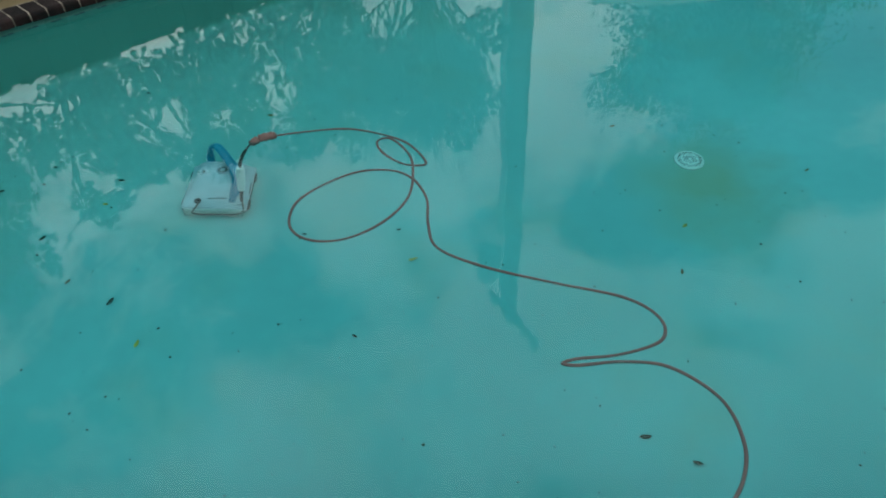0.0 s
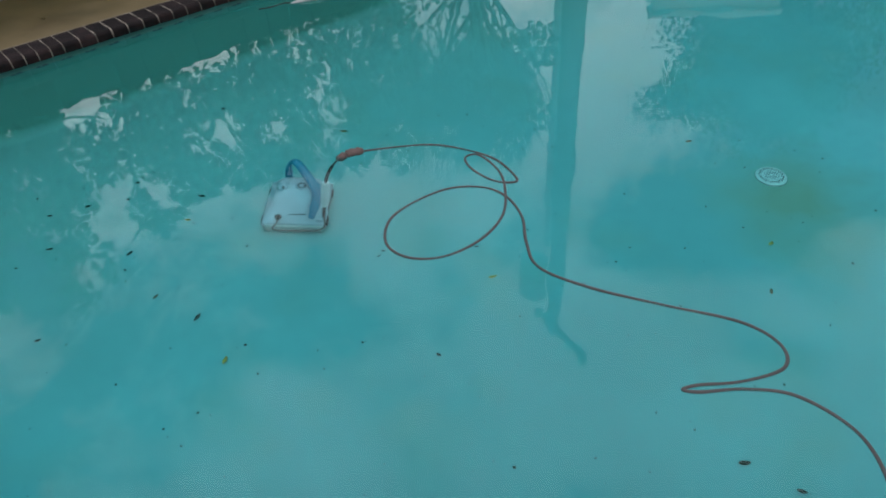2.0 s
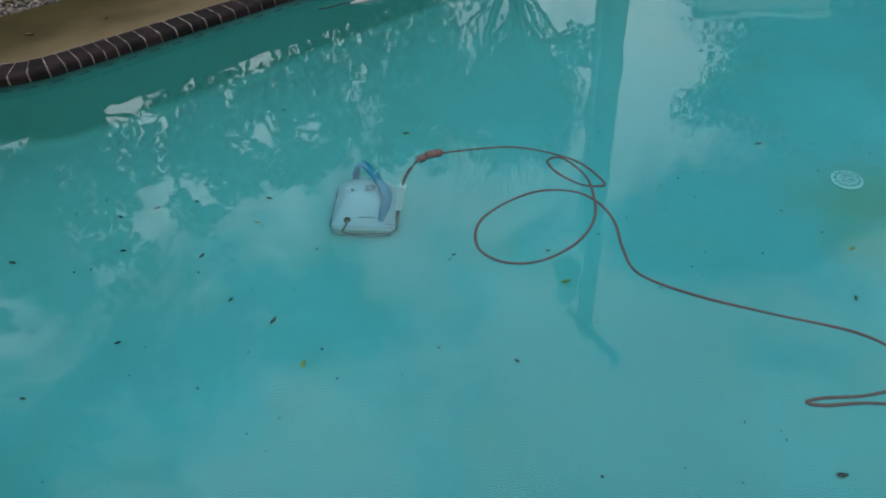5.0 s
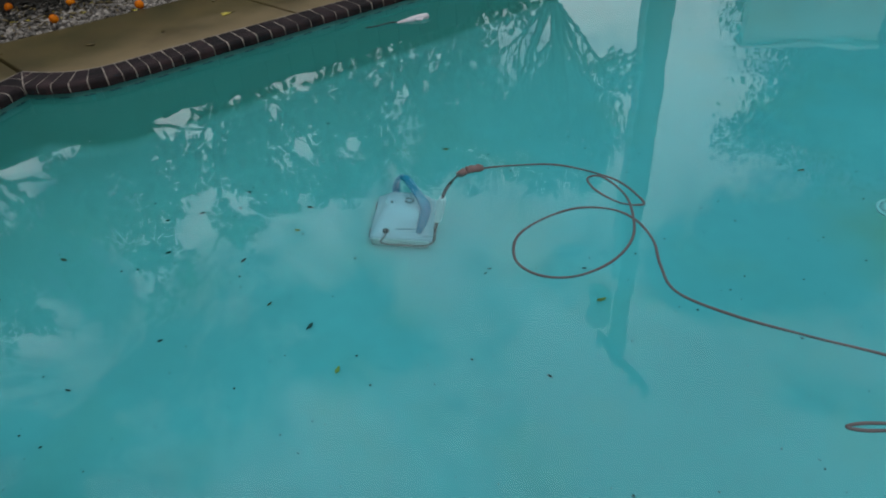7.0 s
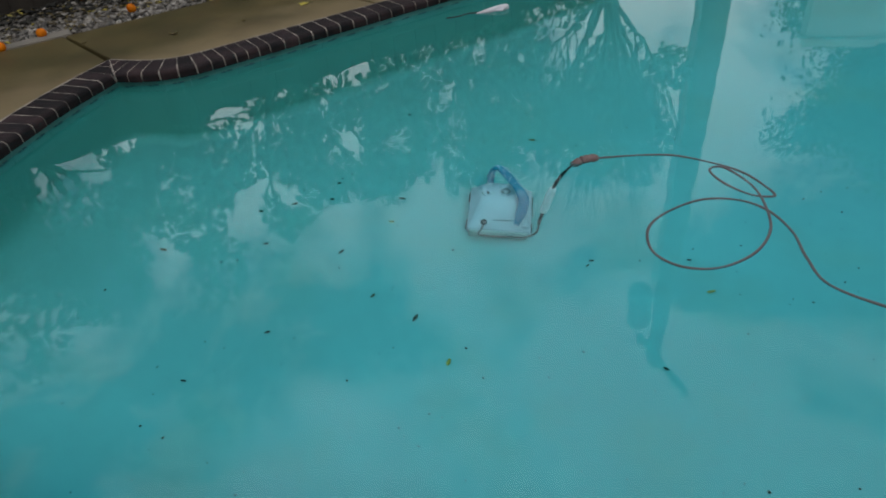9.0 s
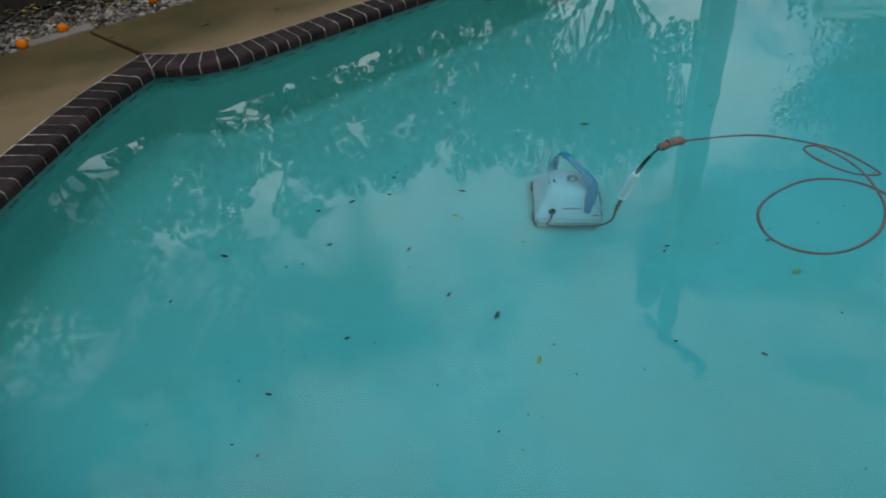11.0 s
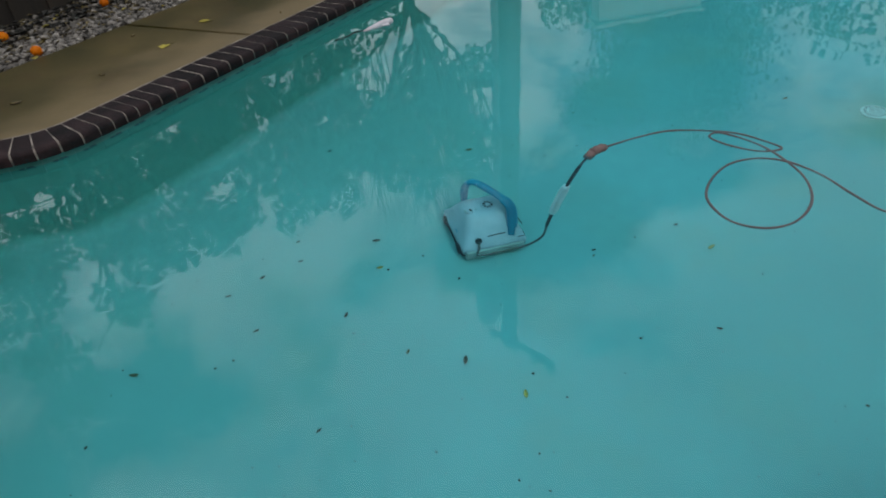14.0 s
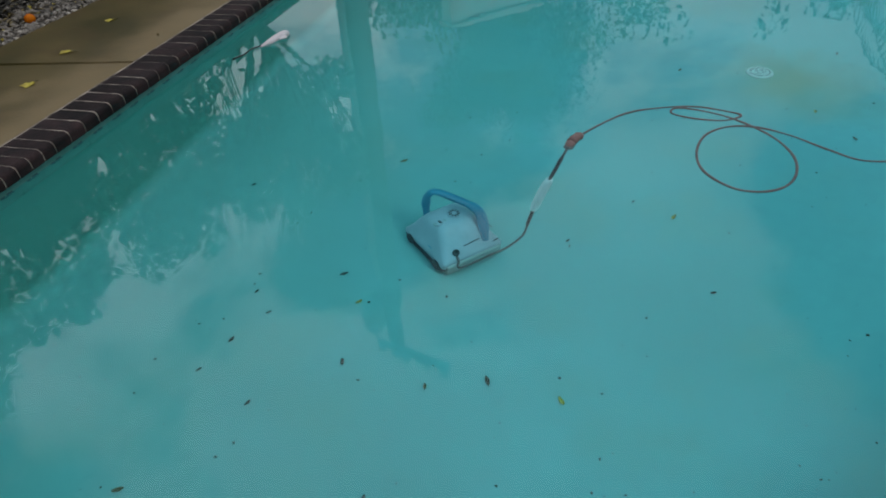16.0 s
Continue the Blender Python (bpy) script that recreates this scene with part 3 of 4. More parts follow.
for s in (-1, 1):
    bm = bmesh.new()
    box(bm, (HW * 2 - 0.03, 0.03, 0.062), Matrix.Translation((0, s * (HD - 0.002), 0.046)), 0.012, 3)
    part("bumper", bm, BUMPER, cleaner, "grey green bumper panel", smooth=True)
    bm = bmesh.new()
    lathe(bm, [(0.02, -0.15), (0.03, -0.148), (0.03, 0.148), (0.02, 0.15)], 16, pose(0, s * (HD - 0.03), 0.032, 0, 90, 0))
    part("brush_roller", bm, DARK, cleaner, "dark rubber brush roller", smooth=True)
    bm = bmesh.new()
    path = [Vector((s * (HW - 0.014), y, z)) for y, z in ((-0.15, 0.022), (-0.10, 0.012), (0.10, 0.012), (0.15, 0.022), (0.172, 0.045), (0.15, 0.07), (0.10, 0.082), (-0.10, 0.082), (-0.15, 0.07), (-0.172, 0.045), (-0.15, 0.022))]
    tube(bm, path, 0.012, 8)
    track = part("track", bm, DARK, cleaner, "ribbed black drive track")
    for y in (-0.12, 0.12):
        bm = bmesh.new()
        lathe(bm, [(0.012, -0.01), (0.032, -0.01), (0.034, 0.0), (0.032, 0.01), (0.012, 0.012)], 18, pose(s * (HW - 0.002), y, 0.046, 0, 90, 0))
        part("wheel", bm, DARK, track)
    bm = bmesh.new()
    box(bm, (0.006, 0.26, 0.05), Matrix.Translation((s * (HW - 0.012), 0, 0.046)), 0.002, 1)
    part("side_plate", bm, DARK, cleaner)

# handle: a flat band that rises at the back and comes down on the front slope
bm = bmesh.new()
hp = spline([(-0.072, 0.146, 0.17), (-0.074, 0.158, 0.28), (-0.060, 0.160, 0.355), (-0.022, 0.138, 0.378), (0.045, 0.055, 0.345), (0.100, -0.018, 0.305), (0.119, -0.060, 0.262), (0.110, -0.112, 0.19), (0.094, -0.150, 0.118)], 8)
tube(bm, hp, lambda t: 0.021 + 0.006 * math.sin(math.pi * t) + (0.006 if 0.6 < t < 0.92 else 0), 12, 0.62)
part("handle", bm, BLUE, cleaner, "blue diagonal carrying handle", smooth=True)

# exhaust grille, indicator and front port
bm = bmesh.new()
lathe(bm, [(0.02, 0.0), (0.036, 0.0), (0.037, 0.006), (0.033, 0.009), (0.01, 0.0095)], 24, pose(0.018, 0.03, 0.241))
grille = part("exhaust_grille", bm, SHELL, cleaner, smooth=True)
for k in range(10):
    a = 2 * math.pi * k / 10
    bm = bmesh.new()
    box(bm, (0.016, 0.008, 0.003), pose(0.018 + 0.022 * math.cos(a), 0.03 + 0.022 * math.sin(a), 0.2505, 0, 0, math.degrees(a)), 0.001, 1)
    part("slot", bm, DARK, grille)
bm = bmesh.new()
for z, w in ((0.0, 1.0), ):
    loft(bm, [rounded_rect(-0.027, 0.027, -0.02, 0.02, 0.0, 0.015), rounded_rect(-0.024, 0.024, -0.017, 0.017, 0.014, 0.014), rounded_rect(-0.014, 0.014, -0.01, 0.01, 0.017, 0.009)])
bmesh.ops.transform(bm, matrix=pose(-0.082, 0.012, 0.230, 14, -10, 20), verts=bm.verts[:])
latch = part("latch", bm, SHELL, cleaner, smooth=True)
for dx in (-0.03, 0.0, 0.032):
    bm = bmesh.new()
    box(bm, (0.012, 0.022, 0.004), pose(-0.082 + dx, 0.010, 0.2475 - abs(dx) * 0.2, 12, -4, 20), 0.0015, 1)
    part("button", bm, DARK if dx == 0 else BUMPER, latch)
bm = bmesh.new()
lathe(bm, [(0.008, 0.0), (0.019, 0.0), (0.02, 0.006), (0.014, 0.008), (0.012, 0.002)], 20, pose(-0.088, -0.153, 0.126, 55, 0, 0))
port = part("cable_port", bm, DARK, cleaner, "round black cable port", smooth=True)
bm = bmesh.new()
box(bm, (0.10, 0.006, 0.004), pose(0.015, -0.142, 0.142, 52, 0, 3), 0.001, 1)
part("seam_slot", bm, DARK, cleaner, "thin dark slot")
bm = bmesh.new()
box(bm, (0.004, 0.10, 0.005), pose(0.179, -0.04, 0.128, 0, 30, 4), 0.001, 1)
part("seam_slot", bm, DARK, cleaner, "thin dark slot")
bm = bmesh.new()
box(bm, (0.005, 0.035, 0.004), pose(-0.176, -0.05, 0.134, 0, -60, 0), 0.001, 1)
part("badge", bm, BLUE, cleaner)
bm = bmesh.new()
box(bm, (0.035, 0.005, 0.004), pose(0.145, -0.172, 0.114, 45, 0, 0), 0.001, 1)
part("seam_slot", bm, DARK, cleaner, "thin dark slot")

# ---- floating cable ----
cable = thing("floating_cable", Matrix(), "brownish pink floating power cable in loose loops", "cable")
Z = -0.001      # it floats half sunk


def drawn(points, x, y, d):
    """The points drawn by d towards (x, y)."""
    out = []
    for p in points:
        a = Vector(p)
        b = a + (Vector((x, y)) - a).normalized() * d
        out.append((b.x, b.y))
    return out


run = [(-1.432, 3.005, -0.985), (-1.438, 2.968, -0.995), (-1.455, 2.945, -1.02), (-1.41, 2.938, -1.032), (-1.29, 2.935, -1.03), (-1.195, 2.905, -0.985), (-1.135, 2.86, -0.87)]
rise = [(-1.12, 2.835, -0.72), (-1.095, 2.815, -0.56), (-1.07, 2.785, -0.38), (-1.04, 2.755, -0.20), (-0.995, 2.755, -0.07), (-0.955, 2.765, -0.014)]
loops = [(-0.88, 2.83), (-0.68, 2.875), (-0.50, 2.88), (-0.34, 2.83), (-0.21, 2.74), (-0.13, 2.62), (-0.115, 2.545), (-0.21, 2.56), (-0.31, 2.655), (-0.345, 2.76), (-0.28, 2.775),
         (-0.19, 2.64), (-0.165, 2.48), (-0.18, 2.30), (-0.27, 2.14), (-0.41, 2.045), (-0.55, 2.04), (-0.645, 2.13), (-0.65, 2.28), (-0.56, 2.41), (-0.41, 2.505), (-0.26, 2.51), (-0.16, 2.43), (-0.10, 2.29), (-0.09, 2.12), (-0.05, 1.97)]
tail = [(0.10, 1.86), (0.34, 1.77), (0.58, 1.68), (0.68, 1.58), (0.66, 1.48), (0.52, 1.43), (0.38, 1.415), (0.33, 1.40), (0.38, 1.388), (0.52, 1.40), (0.66, 1.37), (0.78, 1.25), (0.80, 1.10), (0.76, 0.98), (0.66, 0.85), (0.60, 0.70), (0.62, 0.58)]
loops, tail = drawn(loops, -2.0, 0.15, 0.04), drawn(tail, -0.4, 0.03, 0.035)
wave = [0.0, -0.003, 0.001, -0.004]
whole = run + rise + [(x, y, Z + wave[i % 4]) for i, (x, y) in enumerate(loops + tail)]
path = spline(whole, 8)
bm = bmesh.new()
tube(bm, path[84:], 0.0062, 8)
part("sheath", bm, CABLE, cable, smooth=True)
bm = bmesh.new()
tube(bm, path[:86], 0.0064, 8)
part("lead", bm, material("grey_lead", (0.10, 0.115, 0.11), 0.5, (0.07, 0.08, 0.076), 8, 60, 0.2, 0.1), cable, "grey lead rising from the cleaner", smooth=True)


def sleeve(name, a, b, radius, mat, label, bulge=0.0):
    bm = bmesh.new()
    seg = path[a:b + 1]
    tube(bm, seg, lambda t: radius * (0.75 + 0.25 * min(1, 6 * t, 6 * (1 - t))) + bulge * abs(math.sin(3 * math.pi * t)), 12)
    return part(name, bm, mat, cable, label, smooth=True)


sleeve("black_sleeve", 54, 62, 0.0095, WIRE, "black shrink sleeve")
sleeve("white_float", 62, 76, 0.022, WHITEF, "white foam float")
sleeve("black_sleeve", 76, 87, 0.0095, WIRE, "black shrink sleeve")
sleeve("pink_float", 93, 100, 0.021, PINK, "pink foam float", 0.004)
sleeve("pink_float", 100, 106, 0.021, PINK, "pink foam float", 0.004)

# ---- floor drain ----
DX, DY = 1.44, 3.53
drain = thing("floor_drain", pose(DX, DY, floor_z(DX, DY), 0, 5.1, 0), "round white perforated drain cover in the pool floor", "drain")
bm = bmesh.new()
lathe(bm, [(0.07, 0.0), (0.090, 0.001), (0.088, 0.009), (0.080, 0.013), (0.077, 0.010)], 40)
part("frame", bm, DRAINW, drain, smooth=True)
bm = bmesh.new()
lathe(bm, [(0.02, 0.004), (0.079, 0.006), (0.078, 0.013), (0.05, 0.019), (0.01, 0.021)], 40)
cover = part("cover", bm, DRAINW, drain, smooth=True)
bm = bmesh.new()
for i in range(-6, 7):
    for j in range(-6, 7):
        x, y = i * 0.0150 + (j % 2) * 0.0075, j * 0.0125
        r = math.hypot(x, y)
        if 0.008 < r < 0.072:
            box(bm, (0.0095, 0.0072, 0.003), Matrix.Translation((x, y, 0.0203 - 0.0055 * max(0, r - 0.02) / 0.052)))
part("holes", bm, DARK, cover, "rows of dark drain holes")

# ---- floating white thermometer with a dark cord ----
FLOATW = material("chalky_white_plastic", (0.52, 0.49, 0.50), 0.6, (0.40, 0.37, 0.39), 20, 120, 0.25, 0.1)
buoy = thing("floating_thermometer", pose(-1.56, 4.965, 0.006, 0, 0, 27), "white torpedo-shaped floating thermometer with a dark cord", "thermometer")
bm = bmesh.new()
tube(bm, [Vector((x, 0, 0.006 * math.sin(x * 12))) for x in np.linspace(-0.125, 0.125, 15)], lambda t: 0.004 + 0.026 * math.sin(math.pi * min(1, t * 0.62 + 0.02)) ** 0.9 if t < 0.97 else 0.02, 14, 0.8)
part("float_body", bm, FLOATW, buoy, smooth=True)
bm = bmesh.new()
box(bm, (0.05, 0.055, 0.008), pose(0.045, -0.035, 0.006, 0, 0, -30), 0.003, 2)
part("fin", bm, FLOATW, buoy)
bm = bmesh.new()
tube(bm, spline([(-0.12, 0.0, 0.0), (-0.19, 0.012, 0.001), (-0.27, -0.012, 0.0), (-0.36, 0.0, -0.002)], 8), 0.0045, 8)
part("cord", bm, WIRE, buoy, "thin black cord", smooth=True)


# ---- leaves ----
def leaf_mesh(length, width, fold, curl, seed):
    rnd = random.Random(seed)
    bm = bmesh.new()
    rows = []
    for k in range(7):
        t = k / 6
        w = width * math.sin(math.pi * (t * 0.9 + 0.05)) ** 0.8 * (0.5 if k in (0, 6) else 1) * rnd.uniform(0.7, 1.2)
        x = (t - 0.5) * length
        z = curl * (2 * t - 1) ** 2 + 0.002
        rows.append([bm.verts.new((x, s * w / 2, z + abs(s) * fold + 0.0)) for s in (-1, 0, 1)])
    for a, b in zip(rows, rows[1:]):
        for j in (0, 1):
            bm.faces.new((a[j], a[j + 1], b[j + 1], b[j]))
    g = bmesh.ops.extrude_face_region(bm, geom=bm.faces[:])
    bmesh.ops.translate(bm, verts=[v for v in g["geom"] if isinstance(v, bmesh.types.BMVert)], vec=(0, 0, 0.0012))
    return bm


def leaf(x, y, z, mat, length, turn, label, group, seed, fold=0.006, wide=0.45):
    ob = finish("leaf", leaf_mesh(length, length * wide, fold, 0.004, seed), mat, None)
    ob.matrix_basis = pose(x, y, z, 0, 0, turn)
    return tagged(ob, label, "leaf", group)


UNDER = "leaves on the pool floor"
rl = random.Random(11)
DARKL, BROWNL = "dark wet leaf lying on the pool floor", "small brown leaf lying on the pool floor"
for x, y, s, dark, turn in ((-1.70, 2.33, 0.075, 1, 70), (-1.50, 2.09, 0.062, 2, 80), (-0.245, 2.70, 0.07, 2, 20), (-3.12, 2.57, 0.06, 0, -10), (-1.94, 3.23, 0.062, 1, -10),
                            (-2.60, 2.72, 0.045, 1, 20), (-2.18, 2.73, 0.055, 1, 60), (-1.96, 3.02, 0.05, 2, 0), (-0.51, 2.19, 0.042, 1, -30), (-2.65, 1.78, 0.04, 1, 0),
                            (-2.38, 2.12, 0.04, 1, 30), (-1.21, 3.95, 0.07, 0, 0), (0.78, 1.68, 0.075, 1, 0), (-2.55, 3.08, 0.05, 1, 30), (-2.72, 2.98, 0.04, 1, 10),
                            (-2.35, 3.16, 0.035, 1, 0), (-2.35, 3.32, 0.035, 1, 15), (-1.94, 2.44, 0.045, 0, 60), (-0.84, 2.86, 0.035, 1, 0), (-2.07, 4.16, 0.035, 1, 0),
                            (0.97, 1.56, 0.06, 1, -20), (1.17, 2.62, 0.05, 0, 80), (1.27, 2.96, 0.055, 2, 40), (2.11, 3.4, 0.05, 0, 30), (-0.33, 2.92, 0.035, 1, 0), (-0.86, 2.82, 0.03, 0, 40), (1.03, 3.89, 0.06, 0, 10)):
    leaf(x, y, floor_z(x, y) + 0.001, (LEAF_BROWN, LEAF_DARK, LEAF_OLIVE)[dark], s * 0.7, turn, (BROWNL, DARKL, "yellowish brown leaf lying on the pool floor")[dark], UNDER, rl.random())

# specks of grit and leaf crumbs on the floor
verts, faces = [], []
rs = random.Random(5)
for k in range(620):
    x, y = rs.uniform(-3.3, 2.2), 1.0 + 3.2 * rs.random() ** 1.25
    r = rs.choice((0.003, 0.0035, 0.0045, 0.0055, 0.009)) * rs.uniform(0.7, 1.2)
    z, a, b = floor_z(x, y) + 0.002, rs.uniform(0, 6.3), len(verts)
    c, s, f = math.cos(a) * r, math.sin(a) * r, rs.uniform(0.35, 0.9)
    verts += [(x + c, y + s, z), (x - s * f, y + c * f, z), (x - c, y - s, z), (x + s * f, y - c * f, z), (x, y, z + r * 0.5)]
    faces += [(b, b + 1, b + 4), (b + 1, b + 2, b + 4), (b + 2, b + 3, b + 4), (b + 3, b, b + 4)]
tagged(mesh_from("floor_debris", verts, faces, LEAF_DARK), "dark specks of grit scattered on the pool floor", "debris", kind="stuff")

def lobed_leaf(x, y, size, turn, seed):
    """A lobed, curled leaf with a stalk."""
    rnd = random.Random(seed)
    bm = bmesh.new()
    top, low = [], []
    for k in range(20):
        a = 2 * math.pi * k / 20
        r = size * 0.5 * (0.62 + 0.38 * abs(math.cos(2.5 * a)) * rnd.uniform(0.8, 1.1))
        z = 0.004 + 0.22 * r * (math.sin(a * 2 + seed) * 0.5 + 0.5) * rnd.uniform(0.6, 1.1)
        top.append(bm.verts.new((r * math.cos(a), r * math.sin(a) * 0.8, z + 0.0012)))
        low.append(bm.verts.new((r * math.cos(a), r * math.sin(a) * 0.8, z)))
    c, d = bm.verts.new((0, 0, 0.0062)), bm.verts.new((0, 0, 0.005))
    for k in range(20):
        j = (k + 1) % 20
        bm.faces.new((top[k], top[j], c))
        bm.faces.new((low[j], low[k], d))
        bm.faces.new((low[k], low[j], top[j], top[k]))
    ob = finish("leaf", bm, LEAF_YELLOW)
    ob.matrix_basis = pose(x, y, 0.096, 0, 0, turn)
    bm = bmesh.new()
    tube(bm, spline([(size * 0.3, 0, 0.005), (size * 0.55, 0.004, 0.006), (size * 0.75, -0.004, 0.004)], 4), 0.0016, 5)
    part("stalk", bm, STEM, ob)
    return tagged(ob, "bright yellow fallen leaf on the damp concrete deck", "leaf", "leaves on the deck")


for x, y, s, turn in ((-2.40, 5.79, 0.075, 20), (-2.73, 5.31, 0.085, -20), (-2.97, 4.88, 0.09, 40), (-3.79, 5.02, 0.06, 70)):
    lobed_leaf(x, y, s, turn, x)
for x, y, s, turn in ((-3.72, 4.25, 0.06, 10), (-4.30, 4.08, 0.03, 50), (-3.2, 5.2, 0.045, 60), (-3.3, 4.5, 0.03, 0), (-2.2, 5.25, 0.03, 90)):
    leaf(x, y, 0.098, LITTER_BROWN, s, turn, "small curled brown leaf on the concrete deck", "leaves on the deck", x, 0.006, 0.5)


# ---- gravel bed ----
def pebbles():
    rg = np.random.default_rng(3)
    phi = (1 + 5 ** 0.5) / 2
    iv = np.array([(-1, phi, 0), (1, phi, 0), (-1, -phi, 0), (1, -phi, 0), (0, -1, phi), (0, 1, phi), (0, -1, -phi), (0, 1, -phi), (phi, 0, -1), (phi, 0, 1), (-phi, 0, -1), (-phi, 0, 1)]) / math.hypot(1, phi)
    fi = np.array([0, 11, 5, 0, 5, 1, 0, 1, 7, 0, 7, 10, 0, 10, 11, 1, 5, 9, 5, 11, 4, 11, 10, 2, 10, 7, 6, 7, 1, 8, 3, 9, 4, 3, 4, 2, 3, 2, 6, 3, 6, 8, 3, 8, 9, 4, 9, 5, 2, 4, 11, 6, 2, 10, 8, 6, 7, 9, 8, 1]).reshape(-1, 3)
    n = 15000
    along = rg.uniform(-6.2, -1.6, n)
    across = GRAVEL + 0.03 + rg.uniform(0.0, 1.0, n) * 1.27
    x = along - (across - GRAVEL) / 2
    y = x + across
    size = rg.uniform(0.009, 0.025, n)
    z = 0.045 + rg.uniform(0, 0.05, n)
    keep = ~((x > -4.95) & (x < -4.5) & (across < 9.04))
    along, across, x, y, size, z = (a[keep] for a in (along, across, x, y, size, z))
    n = len(x)
    scale = size[:, None] * np.stack([rg.uniform(0.8, 1.4, n), rg.uniform(0.7, 1.1, n), rg.uniform(0.5, 0.85, n)], 1)
    pts = iv[None] * scale[:, None] * rg.uniform(0.7, 1.25, (n, 12, 1))
    a = rg.uniform(0, 6.28, n)
    tilt = rg.normal(0, 0.3, n)
    c, s, ct, st = np.cos(a), np.sin(a), np.cos(tilt), np.sin(tilt)
    px, py, pz = pts[..., 0], pts[..., 1], pts[..., 2]
    pz, py = pz * ct[:, None] + py * st[:, None], py * ct[:, None] - pz * st[:, None]
    q = np.stack([px * c[:, None] - py * s[:, None] + x[:, None], px * s[:, None] + py * c[:, None] + y[:, None], pz + z[:, None]], -1)
    f = (fi[None] + 12 * np.arange(n)[:, None, None]).reshape(-1, 3)
    return tagged(mesh_from("gravel", q.reshape(-1, 3).tolist(), f.tolist(), PEBBLE), "pale grey and white gravel with leaf litter", "gravel", kind="stuff")


pebbles()


# litter among the gravel and on the soil behind it
def litter(name, count, lo, hi, mat, seed, label, size):
    rg = random.Random(seed)
    v, f = [], []
    for _ in range(count):
        al, ac = rg.uniform(-6.4, -1.5), rg.uniform(lo, hi)
        x = al - (ac - GRAVEL) / 2
        y, z, b = x + ac, rg.uniform(0.085, 0.115), len(v)
        a, r, t = rg.uniform(0, 6.3), size * rg.uniform(0.6, 1.3), rg.uniform(-0.4, 0.4)
        c, s = math.cos(a) * r, math.sin(a) * r
        v += [(x + c, y + s, z + t * r), (x - s * 0.4, y + c * 0.4, z + 0.3 * r), (x - c, y - s, z - t * r * 0.5), (x + s * 0.4, y - c * 0.4, z + 0.3 * r), (x, y, z - 0.004)]
        f += [(b, b + 1, b + 4), (b + 1, b + 2, b + 4), (b + 2, b + 3, b + 4), (b + 3, b, b + 4)]
    tagged(mesh_from(name, v, f, mat), label, "leaf litter", kind="stuff")


litter("leaf_litter", 900, 9.0, 10.1, LITTER_BROWN, 1, "brown leaf litter scattered over gravel", 0.028)
litter("yellow_litter", 110, 8.85, 10.1, LEAF_YELLOW, 2, "yellow leaves scattered over the gravel", 0.028)
# dark leaves laid thick to darken the strip along the fence
litter("dark_litter", 1700, 9.42, 10.1, LITTER_DARK, 4, "dark leaves strewn along the foot of the fence", 0.04)


# ---- fallen oranges ----
def orange():
    ob = thing("orange", Matrix(), "ripe fallen orange lying on the gravel", "orange", "fallen oranges")
    bm = bmesh.new()
    bmesh.ops.create_uvsphere(bm, u_segments=20, v_segments=14, radius=0.036)
    for v in bm.verts:
        r = math.hypot(v.co.x, v.co.y)
        v.co.z = v.co.z * 0.93 - (0.005 * math.exp(-(r / 0.008) ** 2) if v.co.z > 0 else 0)
    part("peel", bm, ORANGE, ob, smooth=True)
    bm = bmesh.new()
    lathe(bm, [(0.001, 0.031), (0.005, 0.0295), (0.003, 0.034), (0.001, 0.036)], 8)
    part("calyx", bm, STEM, ob)
    return ob


first = orange()
spots = [(-4.337, 4.783), (-4.87, 3.97), (-4.74, 4.24), (-4.46, 5.21), (-3.79, 5.10), (-4.10, 5.53), (-3.51, 6.10), (-2.86, 6.15), (-4.95, 5.1)]
ro = random.Random(8)
for k, (x, y) in enumerate(spots):
    m = pose(x, y, 0.118, ro.uniform(-60, 60), ro.uniform(-60, 60), ro.uniform(0, 360))
    if k == 0:
        first.matrix_basis = m
    else:
        copy_thing(first, m)


# ---- timber fence behind the gravel ----
FENCE_WOOD = material("dark_fence_wood", (0.030, 0.021, 0.013), 0.9, (0.013, 0.010, 0.007), 4, 50, 0.4, 0.5, 0.004, per_object=0.25, stretch=(1, 1, 0.15))
FENCE = 10.15      # the fence stands on y = x + FENCE
fence = tagged(new("fence"), "dark weathered timber board fence behind the gravel bed", "fence")
fdir = Vector((1, 1)).normalized()
board_bm = bmesh.new()
box(board_bm, (0.158, 0.020, 1.16), Matrix.Translation((0, 0, 0.58)), 0.003, 1)
board = placed(part("board", board_bm, FENCE_WOOD, fence), pose(-8.6, -8.6 + FENCE, 0.05, 0, 0, 45))
rf = random.Random(17)
for k in range(1, 104):
    b = board.copy()
    scene.collection.objects.link(b)
    x = -8.6 + fdir.x * 0.145 * k
    lap = 0.017 * (k % 2)
    b.matrix_basis = pose(x - lap, x + FENCE + lap, 0.05 + rf.uniform(-0.012, 0.012), 0, rf.uniform(-0.3, 0.3), 45)
for k in range(7):
    bm = bmesh.new()
    box(bm, (0.09, 0.09, 1.22), Matrix.Translation((0, 0.12, 0.61)), 0.006, 1)
    x = -8.6 + fdir.x * 2.45 * k
    placed(part("post", bm, FENCE_WOOD, fence), pose(x, x + FENCE, 0.03, 0, 0, 45))
for z in (0.3, 0.95):
    bm = bmesh.new()
    box(bm, (15.1, 0.04, 0.09), Matrix.Translation((7.45, 0.056, z)), 0.004, 1)
    placed(part("rail", bm, FENCE_WOOD, fence), pose(-8.6, -8.6 + FENCE, 0.03, 0, 0, 45))


